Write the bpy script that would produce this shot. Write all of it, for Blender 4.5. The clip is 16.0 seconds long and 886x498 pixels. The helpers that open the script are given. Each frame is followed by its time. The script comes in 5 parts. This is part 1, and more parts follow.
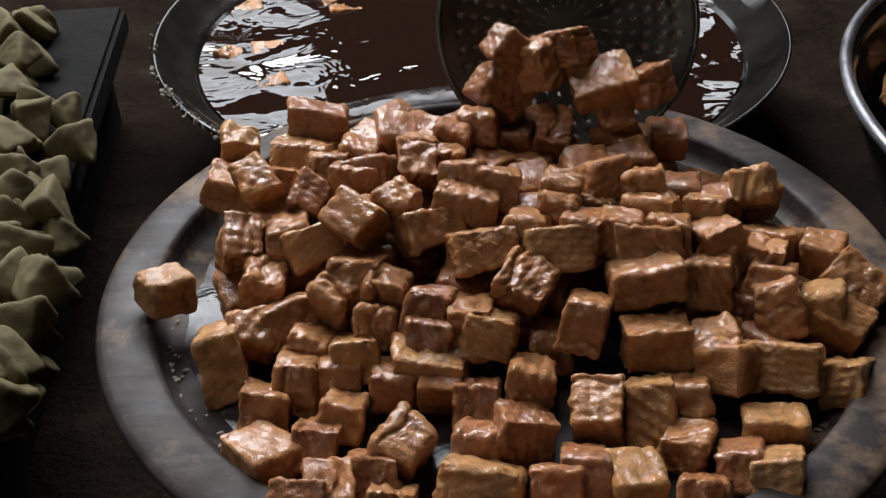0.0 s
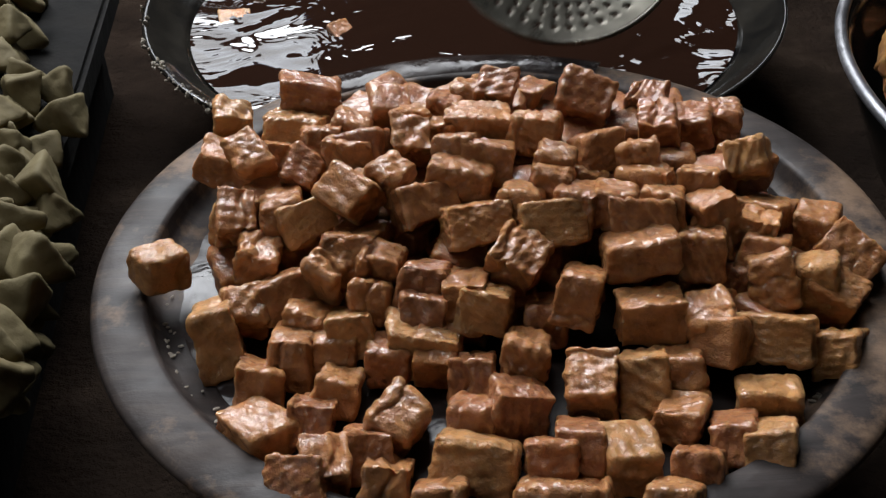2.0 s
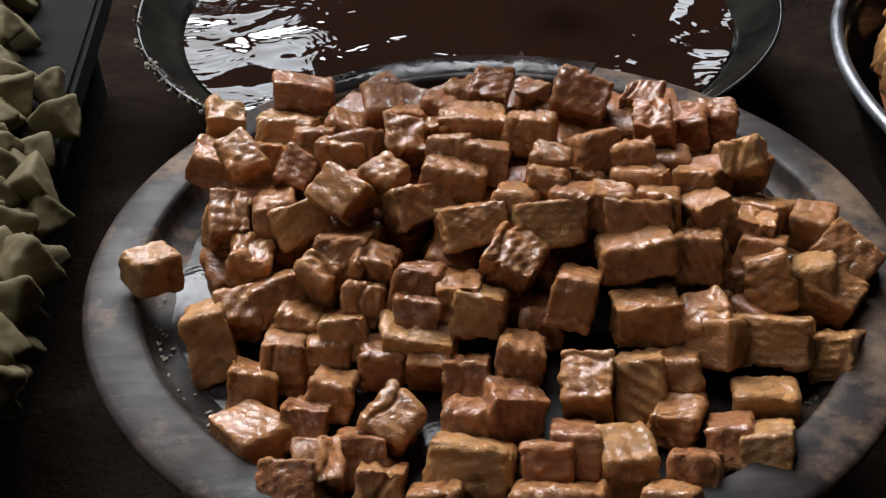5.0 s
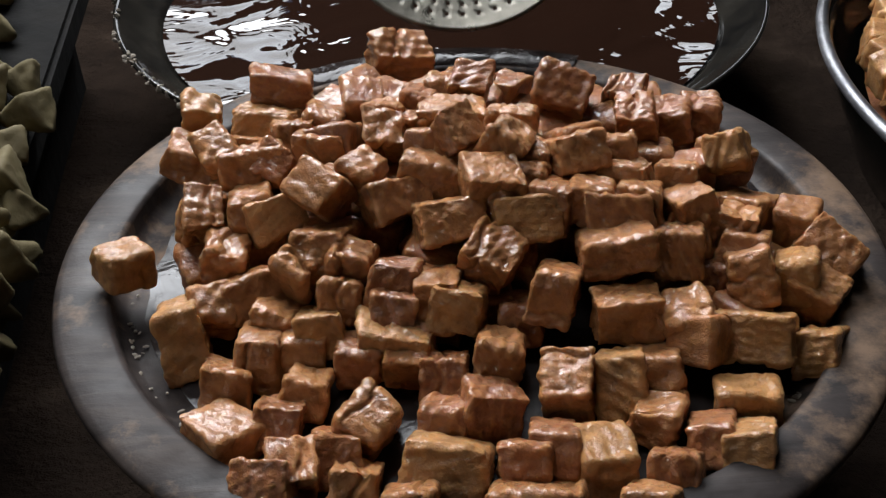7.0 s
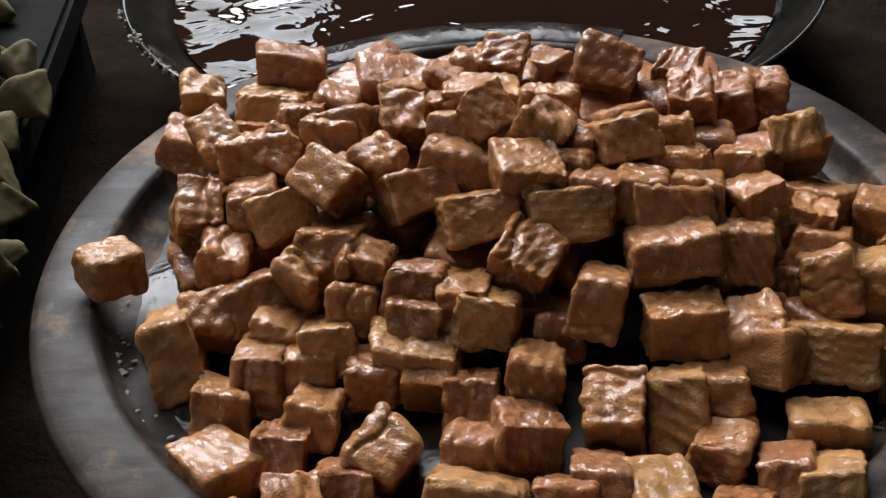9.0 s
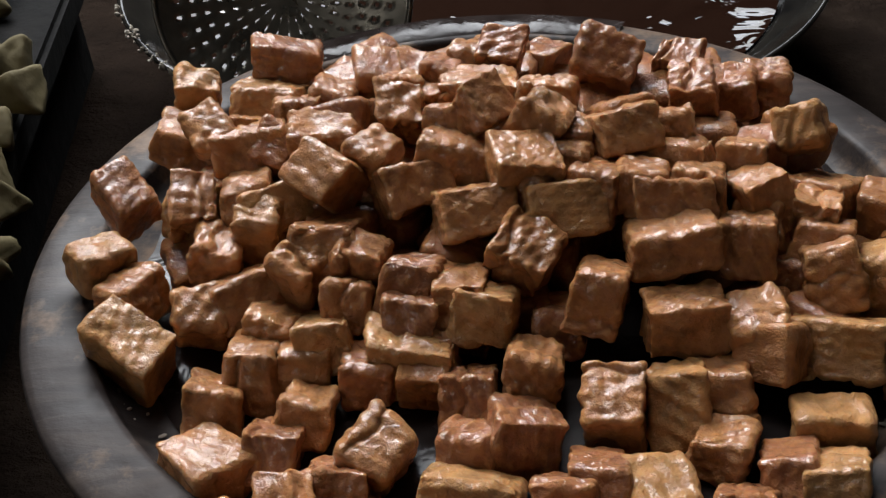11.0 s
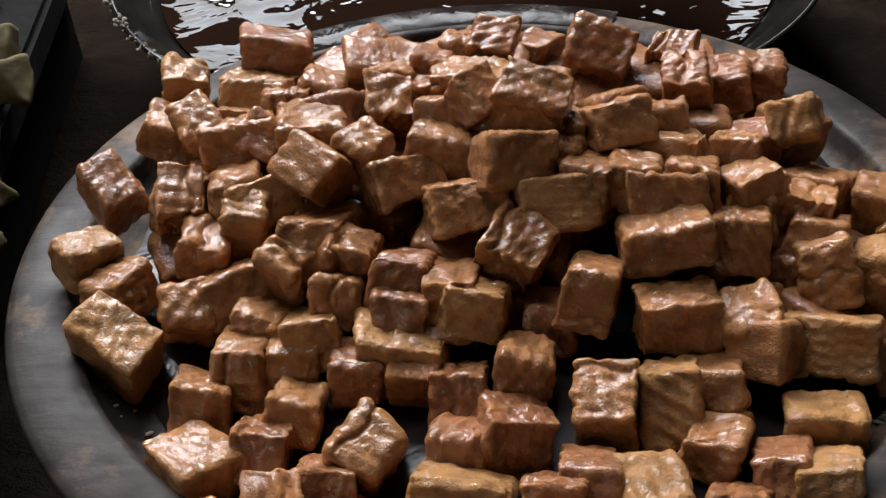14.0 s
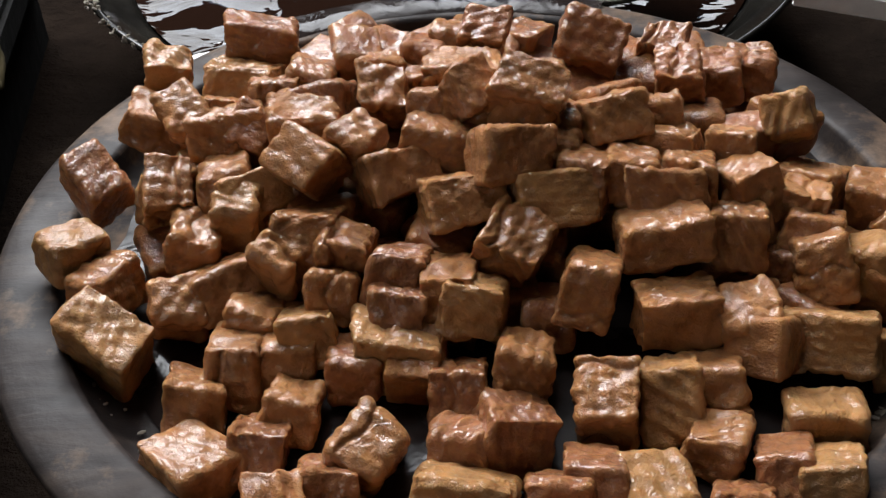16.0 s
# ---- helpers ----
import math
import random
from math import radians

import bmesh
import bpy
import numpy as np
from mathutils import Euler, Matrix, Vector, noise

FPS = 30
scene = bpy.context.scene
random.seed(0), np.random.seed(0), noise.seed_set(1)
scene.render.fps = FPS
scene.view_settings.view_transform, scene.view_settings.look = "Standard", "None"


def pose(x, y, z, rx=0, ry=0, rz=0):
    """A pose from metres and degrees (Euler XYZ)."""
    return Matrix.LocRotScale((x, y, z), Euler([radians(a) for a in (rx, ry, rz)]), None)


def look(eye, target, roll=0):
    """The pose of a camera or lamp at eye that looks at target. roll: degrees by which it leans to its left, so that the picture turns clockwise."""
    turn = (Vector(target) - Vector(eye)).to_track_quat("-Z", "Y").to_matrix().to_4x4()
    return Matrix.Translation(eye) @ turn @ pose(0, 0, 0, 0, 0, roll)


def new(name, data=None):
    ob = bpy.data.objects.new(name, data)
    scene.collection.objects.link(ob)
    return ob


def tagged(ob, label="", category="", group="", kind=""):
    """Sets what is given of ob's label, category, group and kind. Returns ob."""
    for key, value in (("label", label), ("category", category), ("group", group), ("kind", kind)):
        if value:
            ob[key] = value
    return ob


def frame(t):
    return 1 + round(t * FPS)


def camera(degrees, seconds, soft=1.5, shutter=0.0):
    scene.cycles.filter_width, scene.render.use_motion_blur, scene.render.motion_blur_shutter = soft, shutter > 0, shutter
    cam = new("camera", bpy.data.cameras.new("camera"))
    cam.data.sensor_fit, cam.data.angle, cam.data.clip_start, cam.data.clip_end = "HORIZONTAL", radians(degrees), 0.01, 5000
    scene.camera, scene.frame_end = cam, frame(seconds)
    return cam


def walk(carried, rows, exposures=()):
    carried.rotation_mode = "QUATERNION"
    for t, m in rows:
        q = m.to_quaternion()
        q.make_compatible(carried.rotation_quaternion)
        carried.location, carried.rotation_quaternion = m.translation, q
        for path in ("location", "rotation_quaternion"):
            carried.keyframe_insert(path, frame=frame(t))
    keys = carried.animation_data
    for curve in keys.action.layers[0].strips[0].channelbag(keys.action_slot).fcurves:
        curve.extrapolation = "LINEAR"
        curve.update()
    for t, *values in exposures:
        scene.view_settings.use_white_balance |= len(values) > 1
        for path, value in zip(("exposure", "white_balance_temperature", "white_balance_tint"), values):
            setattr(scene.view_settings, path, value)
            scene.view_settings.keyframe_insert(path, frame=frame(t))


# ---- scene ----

# ---- camera ----
cam = camera(46.0, 16.0, soft=1.35, shutter=0.5)
walk(cam, [
    (0.0, pose(-0.0237, -0.4417, 0.3750, 54.19, 1.16, 0.22)),
    (0.5, pose(-0.0226, -0.4410, 0.3759, 53.67, 1.31, 0.10)),
    (1.0, pose(-0.0205, -0.4405, 0.3765, 53.17, 1.57, 0.05)),
    (1.5, pose(-0.0203, -0.4396, 0.3774, 52.67, 1.60, -0.03)),
    (2.0, pose(-0.0228, -0.4392, 0.3774, 52.38, 1.38, -0.23)),
    (2.5, pose(-0.0244, -0.4385, 0.3780, 52.15, 1.27, -0.35)),
    (3.0, pose(-0.0244, -0.4380, 0.3779, 52.10, 1.26, -0.31)),
    (3.5, pose(-0.0229, -0.4378, 0.3775, 52.17, 1.39, -0.21)),
    (4.0, pose(-0.0224, -0.4369, 0.3769, 52.24, 1.44, -0.21)),
    (6.5, pose(-0.0182, -0.4350, 0.3730, 52.55, 1.03, -0.90)),
    (7.0, pose(-0.0165, -0.4289, 0.3702, 52.12, 1.01, -0.93)),
    (7.5, pose(-0.0163, -0.4139, 0.3620, 51.78, 1.19, -0.66)),
    (8.0, pose(-0.0148, -0.3961, 0.3504, 51.67, 1.71, -0.06)),
    (8.5, pose(-0.0137, -0.3817, 0.3415, 51.47, 2.12, 0.42)),
    (9.0, pose(-0.0124, -0.3748, 0.3367, 51.30, 2.38, 0.56)),
    (11.5, pose(-0.0079, -0.3694, 0.3302, 51.19, 2.75, 0.70)),
    (12.0, pose(-0.0071, -0.3686, 0.3296, 51.14, 2.77, 0.72)),
    (12.5, pose(-0.0074, -0.3681, 0.3294, 51.05, 2.69, 0.60)),
    (13.0, pose(-0.0073, -0.3669, 0.3292, 50.92, 2.63, 0.57)),
    (13.5, pose(-0.0082, -0.3655, 0.3305, 50.61, 2.46, 0.46)),
    (14.0, pose(-0.0078, -0.3639, 0.3305, 50.43, 2.45, 0.45)),
    (14.5, pose(-0.0097, -0.3626, 0.3309, 50.23, 2.21, 0.24)),
    (15.0, pose(-0.0129, -0.3606, 0.3306, 50.05, 1.86, -0.05)),
    (15.5, pose(-0.0160, -0.3585, 0.3310, 49.78, 1.44, -0.36)),
    (16.0, pose(-0.0239, -0.3563, 0.3315, 49.37, 0.79, -1.34)),
], exposures=[(0.0, -0.26), (6.5, -0.18), (16.0, -0.18)])

# ---- light: open windows on the far side, added fill lamps overhead and behind ----
world = bpy.data.worlds.new("sky")
scene.world = world
world.use_nodes = True
wn = world.node_tree
sky = wn.nodes.new("ShaderNodeTexSky")
sky.sky_type = "NISHITA"
sky.sun_disc = False
sky.sun_elevation = radians(38)
sky.sun_rotation = radians(200)
wn.nodes["Background"].inputs["Strength"].default_value = 0.12
wn.links.new(sky.outputs["Color"], wn.nodes["Background"].inputs["Color"])

GROUND = -0.09


def area(name, eye, target, sx, sy, power, colour):
    data = bpy.data.lights.new(name, "AREA")
    data.shape, data.size, data.size_y, data.energy, data.color = "RECTANGLE", sx, sy, power, colour
    ob = new(name, data)
    ob.matrix_world = look(eye, target)
    return ob


# daylight in the far openings of the room, then two added fills
area("window_light", (-0.46, 1.48, 0.57), (-0.30, 0.0, -0.1), 0.30, 0.28, 1.3, (0.93, 0.96, 1.0))
area("window_light", (0.54, 1.48, 0.57), (0.40, 0.0, -0.1), 0.12, 0.28, 0.6, (0.93, 0.96, 1.0))
area("eaves_light", (-0.55, 1.47, 1.40), (0.0, 0.0, 0.05), 1.6, 0.94, 110.0, (0.93, 0.96, 1.0))
# added fill lamp above, no such source known; it lifts the tops
area("roof_light", (-0.55, 0.62, 2.36), (-0.55, 0.62, 0.0), 1.1, 0.9, 22.0, (0.93, 0.96, 1.0))
# added warm fill from behind the view, brightens the front faces
area("doorway_light", (-1.9, -1.98, 1.15), (-0.2, 0.0, 0.0), 0.9, 1.5, 7.0, (1.0, 0.95, 0.88))


# ---- materials ----
def material(name):
    m = bpy.data.materials.new(name)
    m.use_nodes = True
    t = m.node_tree
    return m, t, t.nodes["Principled BSDF"]


def node(t, kind, **inputs):
    n = t.nodes.new(kind)
    for key, value in inputs.items():
        n.inputs[key.replace("_", " ")].default_value = value
    return n


def ramp(t, source, *stops):
    n = t.nodes.new("ShaderNodeValToRGB")
    e = n.color_ramp.elements
    while len(e) < len(stops):
        e.new(0.5)
    for slot, (at, c) in zip(e, stops):
        slot.position = at
        slot.color = c if len(c) == 4 else (*c, 1)
    t.links.new(source, n.inputs["Fac"])
    return n.outputs["Color"]


def grey(v):
    return (v, v, v, 1)


def mixed(t, fac, a, b, mode="MIX"):
    n = t.nodes.new("ShaderNodeMix")
    n.data_type, n.blend_type = "RGBA", mode
    for value, slot in ((fac, 0), (a, 6), (b, 7)):
        if hasattr(value, "links"):
            t.links.new(value, n.inputs[slot])
        elif slot == 0:
            n.inputs[0].default_value = value
        else:
            n.inputs[slot].default_value = value if len(value) == 4 else (*value, 1)
    return n.outputs[2]


def coords(t, scale=(1, 1, 1), shift=False):
    c = t.nodes.new("ShaderNodeTexCoord")
    mp = t.nodes.new("ShaderNodeMapping")
    mp.inputs["Scale"].default_value = scale
    t.links.new(c.outputs["Object"], mp.inputs["Vector"])
    if shift:
        info = t.nodes.new("ShaderNodeObjectInfo")
        mul = t.nodes.new("ShaderNodeVectorMath")
        mul.operation = "SCALE"
        mul.inputs["Scale"].default_value = 7.0
        comb = t.nodes.new("ShaderNodeCombineXYZ")
        for i in range(3):
            t.links.new(info.outputs["Random"], comb.inputs[i])
        t.links.new(comb.outputs[0], mul.inputs[0])
        t.links.new(mul.outputs[0], mp.inputs["Location"])
    return mp.outputs["Vector"]


def noise_at(t, vec, scale, detail=4.0, rough=0.55, distortion=0.0):
    n = node(t, "ShaderNodeTexNoise", Scale=scale, Detail=detail, Roughness=rough, Distortion=distortion)
    t.links.new(vec, n.inputs["Vector"])
    return n.outputs["Fac"]


def bump(t, b, height, strength, distance, previous=None, coat=True):
    n = node(t, "ShaderNodeBump", Strength=strength, Distance=distance)
    if coat:
        t.links.new(n.outputs["Normal"], b.inputs["Coat Normal"])
    t.links.new(height, n.inputs["Height"])
    if previous is not None:
        t.links.new(previous, n.inputs["Normal"])
    t.links.new(n.outputs["Normal"], b.inputs["Normal"])
    return n.outputs["Normal"]


def sweet_material(name, low, high, wet):
    """Fried dough soaked in syrup: crumbly crust, sticky patches."""
    m, t, b = material(name)
    v = coords(t, shift=True)
    info = t.nodes.new("ShaderNodeObjectInfo")
    tone = ramp(t, info.outputs["Random"], (0.0, low), (0.55, tuple((x + y) / 2 for x, y in zip(low, high))), (1.0, high))
    patch = ramp(t, noise_at(t, v, 70.0, 5.0, 0.65), (0.30, grey(0.55)), (0.50, grey(1.0)), (0.72, grey(1.35)))
    base = mixed(t, 1.0, tone, patch, "MULTIPLY")
    crumb = ramp(t, noise_at(t, v, 260.0, 3.0, 0.7), (0.40, grey(0.0)), (0.72, grey(1.0)))
    base = mixed(t, mixed(t, 1.0, crumb, grey(0.30), "MULTIPLY"), base, (0.52, 0.22, 0.05))
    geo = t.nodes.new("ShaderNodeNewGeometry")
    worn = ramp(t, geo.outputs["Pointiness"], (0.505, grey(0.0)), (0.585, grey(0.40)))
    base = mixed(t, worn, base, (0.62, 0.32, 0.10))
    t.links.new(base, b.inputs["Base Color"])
    film = ramp(t, noise_at(t, v, 48.0, 4.0, 0.6), (0.40, grey(0.72)), (0.62, grey(0.58 - 0.12 * wet)))
    t.links.new(film, b.inputs["Roughness"])
    b.inputs["Specular IOR Level"].default_value = 0.12
    b.inputs["Subsurface Weight"].default_value = 0.22
    b.inputs["Subsurface Radius"].default_value = (0.006, 0.0025, 0.001)
    b.inputs["Subsurface Scale"].default_value = 0.5
    coat = ramp(t, noise_at(t, v, 60.0, 4.0, 0.6), (0.40, grey(0.10)), (0.49, grey(wet)))
    t.links.new(coat, b.inputs["Coat Weight"])
    b.inputs["Coat Roughness"].default_value = 0.05
    b.inputs["Coat IOR"].default_value = 1.5
    n0 = bump(t, b, noise_at(t, v, 260.0, 4.0, 0.55, 0.8), 0.48, 0.0024)
    n1 = bump(t, b, noise_at(t, v, 430.0, 4.0, 0.7, 0.5), 0.55, 0.0030, n0, False)
    bump(t, b, noise_at(t, v, 1100.0, 3.0, 0.7), 0.45, 0.0014, n1, False)
    return m


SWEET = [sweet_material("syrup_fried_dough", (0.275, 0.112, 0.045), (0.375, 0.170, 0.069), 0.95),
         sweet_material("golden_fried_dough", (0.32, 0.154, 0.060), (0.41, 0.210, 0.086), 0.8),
         # darkest tone: some outer cubes, and all buried ones as painted shade
         sweet_material("dark_and_shaded_dough", (0.215, 0.080, 0.037), (0.30, 0.117, 0.053), 1.0)]


def wood_plate_material():
    m, t, b = material("dark_oiled_wood")
    v = coords(t)
    grain = noise_at(t, coords(t, (9, 60, 30)), 1.0, 6.0, 0.6, 0.8)
    base = ramp(t, grain, (0.30, (0.016, 0.013, 0.012)), (0.52, (0.034, 0.027, 0.025)), (0.74, (0.060, 0.046, 0.039)))
    wear = ramp(t, noise_at(t, v, 17.0, 7.0, 0.7), (0.50, grey(0.0)), (0.64, grey(0.85)))
    base = mixed(t, wear, base, (0.17, 0.110, 0.072))
    t.links.new(base, b.inputs["Base Color"])
    t.links.new(ramp(t, noise_at(t, v, 24.0, 5.0, 0.6), (0.35, grey(0.40)), (0.65, grey(0.68))), b.inputs["Roughness"])
    b.inputs["Specular IOR Level"].default_value = 0.14
    n1 = bump(t, b, grain, 0.25, 0.002)
    bump(t, b, noise_at(t, v, 60.0, 5.0), 0.3, 0.003, n1)
    return m


def syrup_material():
    m, t, b = material("dark_syrup")
    v = coords(t)
    b.inputs["Base Color"].default_value = (0.012, 0.005, 0.003, 1)
    b.inputs["Roughness"].default_value = 0.03
    b.inputs["IOR"].default_value = 1.48
    n1 = bump(t, b, noise_at(t, v, 6.0, 1.0, 0.4, 1.4), 0.75, 0.018)
    bump(t, b, noise_at(t, v, 20.0, 2.0, 0.5, 1.5), 0.38, 0.0045, n1)
    return m


def film_material(name, shine):
    """Thin syrup run out over the wood: clear brown, wet, with drying patches."""
    m, t, b = material(name)
    v = coords(t)
    t.links.new(ramp(t, noise_at(t, v, 30.0, 4.0), (0.35, (0.012, 0.008, 0.007)), (0.65, (0.028, 0.021, 0.019))), b.inputs["Base Color"])
    t.links.new(ramp(t, noise_at(t, v, 26.0, 4.0, 0.6), (0.40, grey(0.10)), (0.62, grey(0.45))), b.inputs["Roughness"])
    b.inputs["Specular IOR Level"].default_value = shine
    bump(t, b, noise_at(t, v, 40.0, 3.0, 0.5, 0.8), 0.45, 0.003)
    return m


def metal_material(name, dark, light, rough0, rough1, scale, metal=0.8, shine=0.25, relief=0.2):
    m, t, b = material(name)
    v = coords(t)
    base = ramp(t, noise_at(t, v, scale, 6.0, 0.65), (0.32, dark), (0.66, light))
    t.links.new(base, b.inputs["Base Color"])
    b.inputs["Metallic"].default_value = metal
    b.inputs["Specular IOR Level"].default_value = shine
    t.links.new(ramp(t, noise_at(t, v, scale * 2.5, 4.0), (0.35, grey(rough0)), (0.65, grey(rough1))), b.inputs["Roughness"])
    bump(t, b, noise_at(t, v, scale * 4, 5.0, 0.6), relief, 0.002)
    return m


def earth_material():
    m, t, b = material("packed_earth")
    v = coords(t)
    base = ramp(t, noise_at(t, v, 11.0, 7.0, 0.65), (0.30, (0.008, 0.006, 0.005)), (0.55, (0.018, 0.0125, 0.0095)), (0.75, (0.038, 0.027, 0.020)))
    t.links.new(base, b.inputs["Base Color"])
    b.inputs["Roughness"].default_value = 0.9
    b.inputs["Specular IOR Level"].default_value = 0.0
    n1 = bump(t, b, noise_at(t, v, 26.0, 7.0, 0.65), 0.7, 0.02)
    bump(t, b, noise_at(t, v, 190.0, 4.0), 0.4, 0.003, n1)
    return m


def plain_material(name, c0, c1, scale, rough, relief=0.004):
    m, t, b = material(name)
    v = coords(t)
    n = noise_at(t, v, scale, 6.0, 0.6)
    t.links.new(ramp(t, n, (0.32, c0), (0.68, c1)), b.inputs["Base Color"])
    b.inputs["Roughness"].default_value = rough
    b.inputs["Specular IOR Level"].default_value = 0.15
    bump(t, b, noise_at(t, v, scale * 3, 5.0), 0.4, relief)
    return m


WOOD = wood_plate_material()
SYRUP = syrup_material()
FILM = film_material("syrup_film", 0.10)
POOL = film_material("syrup_pool", 0.16)
CRUST = plain_material("dried_sugar_crust", (0.16, 0.13, 0.10), (0.42, 0.38, 0.32), 120.0, 0.8, 0.002)
PAN = metal_material("blackened_iron", (0.004, 0.004, 0.004), (0.018, 0.016, 0.013), 0.05, 0.14, 14.0, 0.0, 0.30, 0.05)
STEEL = metal_material("worn_steel", (0.10, 0.10, 0.11), (0.22, 0.22, 0.23), 0.30, 0.55, 45.0)
LADLE = metal_material("brassy_ladle_steel", (0.06, 0.055, 0.045), (0.15, 0.14, 0.115), 0.25, 0.45, 24.0)
EARTH = earth_material()
DOUGH = plain_material("raw_dough", (0.090, 0.070, 0.034), (0.150, 0.122, 0.062), 34.0, 0.75, 0.003)
# bright reflection of the metal tray, put in as a white base colour
TRAY_SHEEN = plain_material("white_tray_sheen", (0.62, 0.62, 0.62), (0.80, 0.80, 0.80), 30.0, 0.45)
TRAY = plain_material("black_painted_tray", (0.003, 0.003, 0.003), (0.008, 0.007, 0.006), 20.0, 0.95)
PLASTER = plain_material("smoked_mud_plaster", (0.018, 0.014, 0.012), (0.042, 0.033, 0.027), 3.0, 0.9, 0.02)


# ---- mesh helpers ----
def mesh_of(name, verts, faces, mat, smooth=True):
    me = bpy.data.meshes.new(name)
    me.from_pydata([tuple(v) for v in verts], [], faces)
    me.materials.append(mat)
    if smooth:
        me.shade_smooth()
    me.update()
    return me


def part(name, me, parent=None, label=""):
    ob = new(name, me)
    ob.parent = parent
    return tagged(ob, label) if label else ob


def lathe(name, profile, mat, segments=96, wobble=0.0, seed=0, closed=False, bulge=0.0):
    """A turned form: rings of (radius, height), slightly out of true by wobble."""
    rnd = np.random.RandomState(seed)
    ph = rnd.uniform(0, 6.28, 6)
    verts, faces = [], []
    for r, z in profile:
        for i in range(segments):
            a = 2 * math.pi * i / segments
            k = wobble * sum(math.sin(a * n + ph[n]) / n for n in range(2, 6)) + bulge * (1 + math.cos(a - radians(235))) * (r > 0.15)
            verts.append(((r + k) * math.cos(a), (r + k) * math.sin(a), z + 0.5 * k * (bulge == 0)))
    rings = len(profile)
    for j in range(rings if closed else rings - 1):
        for i in range(segments):
            k, n = (j + 1) % rings, (i + 1) % segments
            faces.append((j * segments + i, j * segments + n, k * segments + n, k * segments + i))
    if not closed:
        for j, flip in ((0, True), (rings - 1, False)):
            ring = [j * segments + i for i in range(segments)]
            faces.append(tuple(reversed(ring)) if flip else tuple(ring))
    return mesh_of(name, verts, faces, mat)


def slab(name, lo, hi, mat, bevel=0.0):
    bm = bmesh.new()
    bmesh.ops.create_cube(bm, size=1.0)
    for v in bm.verts:
        v.co = Vector([(a + b) / 2 + c * (b - a) for a, b, c in zip(lo, hi, v.co)])
    if bevel:
        bmesh.ops.bevel(bm, geom=bm.edges[:], offset=bevel, segments=2, affect="EDGES")
    me = bpy.data.meshes.new(name)
    bm.to_mesh(me)
    bm.free()
    me.materials.append(mat)
    return me


# ---- setting ----
def room():
    n = 61
    g = np.linspace(-2.4, 2.4, n)
    verts = [(x, y, GROUND + 0.004 * noise.noise(Vector((x * 9, y * 9, 0)))) for y in g for x in g]
    faces = [(j * n + i, j * n + i + 1, (j + 1) * n + i + 1, (j + 1) * n + i) for j in range(n - 1) for i in range(n - 1)]
    tagged(new("ground", mesh_of("ground", verts, faces, EARTH)), "dark packed earth floor under the cooking things", "ground", kind="structure")
    z0, z1 = GROUND - 0.05, 2.3
    walls = new("wall_north")
    tagged(walls, "smoke-darkened mud wall with open windows and an eaves gap", "wall", kind="structure")
    xs = ((-2.4, -1.40, z0, z1), (-1.40, -0.62, z0, 0.87), (-0.62, -0.30, z0, 0.42), (-0.62, -0.30, 0.72, 0.87), (-0.30, 0.30, z0, 0.87), (0.30, 0.48, z0, z1),
          (0.48, 0.62, z0, 0.42), (0.48, 0.62, 0.72, z1), (0.62, 2.4, z0, z1), (-1.40, 0.30, 1.94, z1))
    for a, b, c, d in xs:
        part("wall_section", slab("wall_section", (a, 1.5, c), (b, 1.7, d), PLASTER), walls)
    tagged(new("wall_east", slab("wall_east", (2.4, -2.4, z0), (2.6, 1.7, z1), PLASTER)), "smoke-darkened mud wall", "wall", kind="structure")
    tagged(new("wall_west", slab("wall_west", (-2.6, -2.4, z0), (-2.4, 1.7, z1), PLASTER)), "smoke-darkened mud wall", "wall", kind="structure")
    # opening added to go with the unseen fill lamp
    south = new("wall_south")
    tagged(south, "smoke-darkened mud wall with an added opening by the fill lamp", "wall", kind="structure")
    for a, b, c, d in ((-2.4, -2.35, z0, z1), (-2.35, -1.45, 1.9, z1), (-1.45, 2.4, z0, z1)):
        part("wall_section", slab("wall_section", (a, -2.2, c), (b, -2.0, d), PLASTER), south)
    # the gap in the ceiling is added to let the overhead lamp in
    top = tagged(new("ceiling"), "dark smoke-stained ceiling with an added opening for the overhead fill", "ceiling", kind="structure")
    for a, b, c, d in ((-2.6, -1.15, -2.4, 1.7), (0.05, 2.6, -2.4, 1.7), (-1.15, 0.05, -2.4, 0.12), (-1.15, 0.05, 1.12, 1.7)):
        part("ceiling_section", slab("ceiling_section", (a, c, z1), (b, d, z1 + 0.1), PLASTER), top)


room()
RIM = 0.045
FLOOR = RIM - 0.015


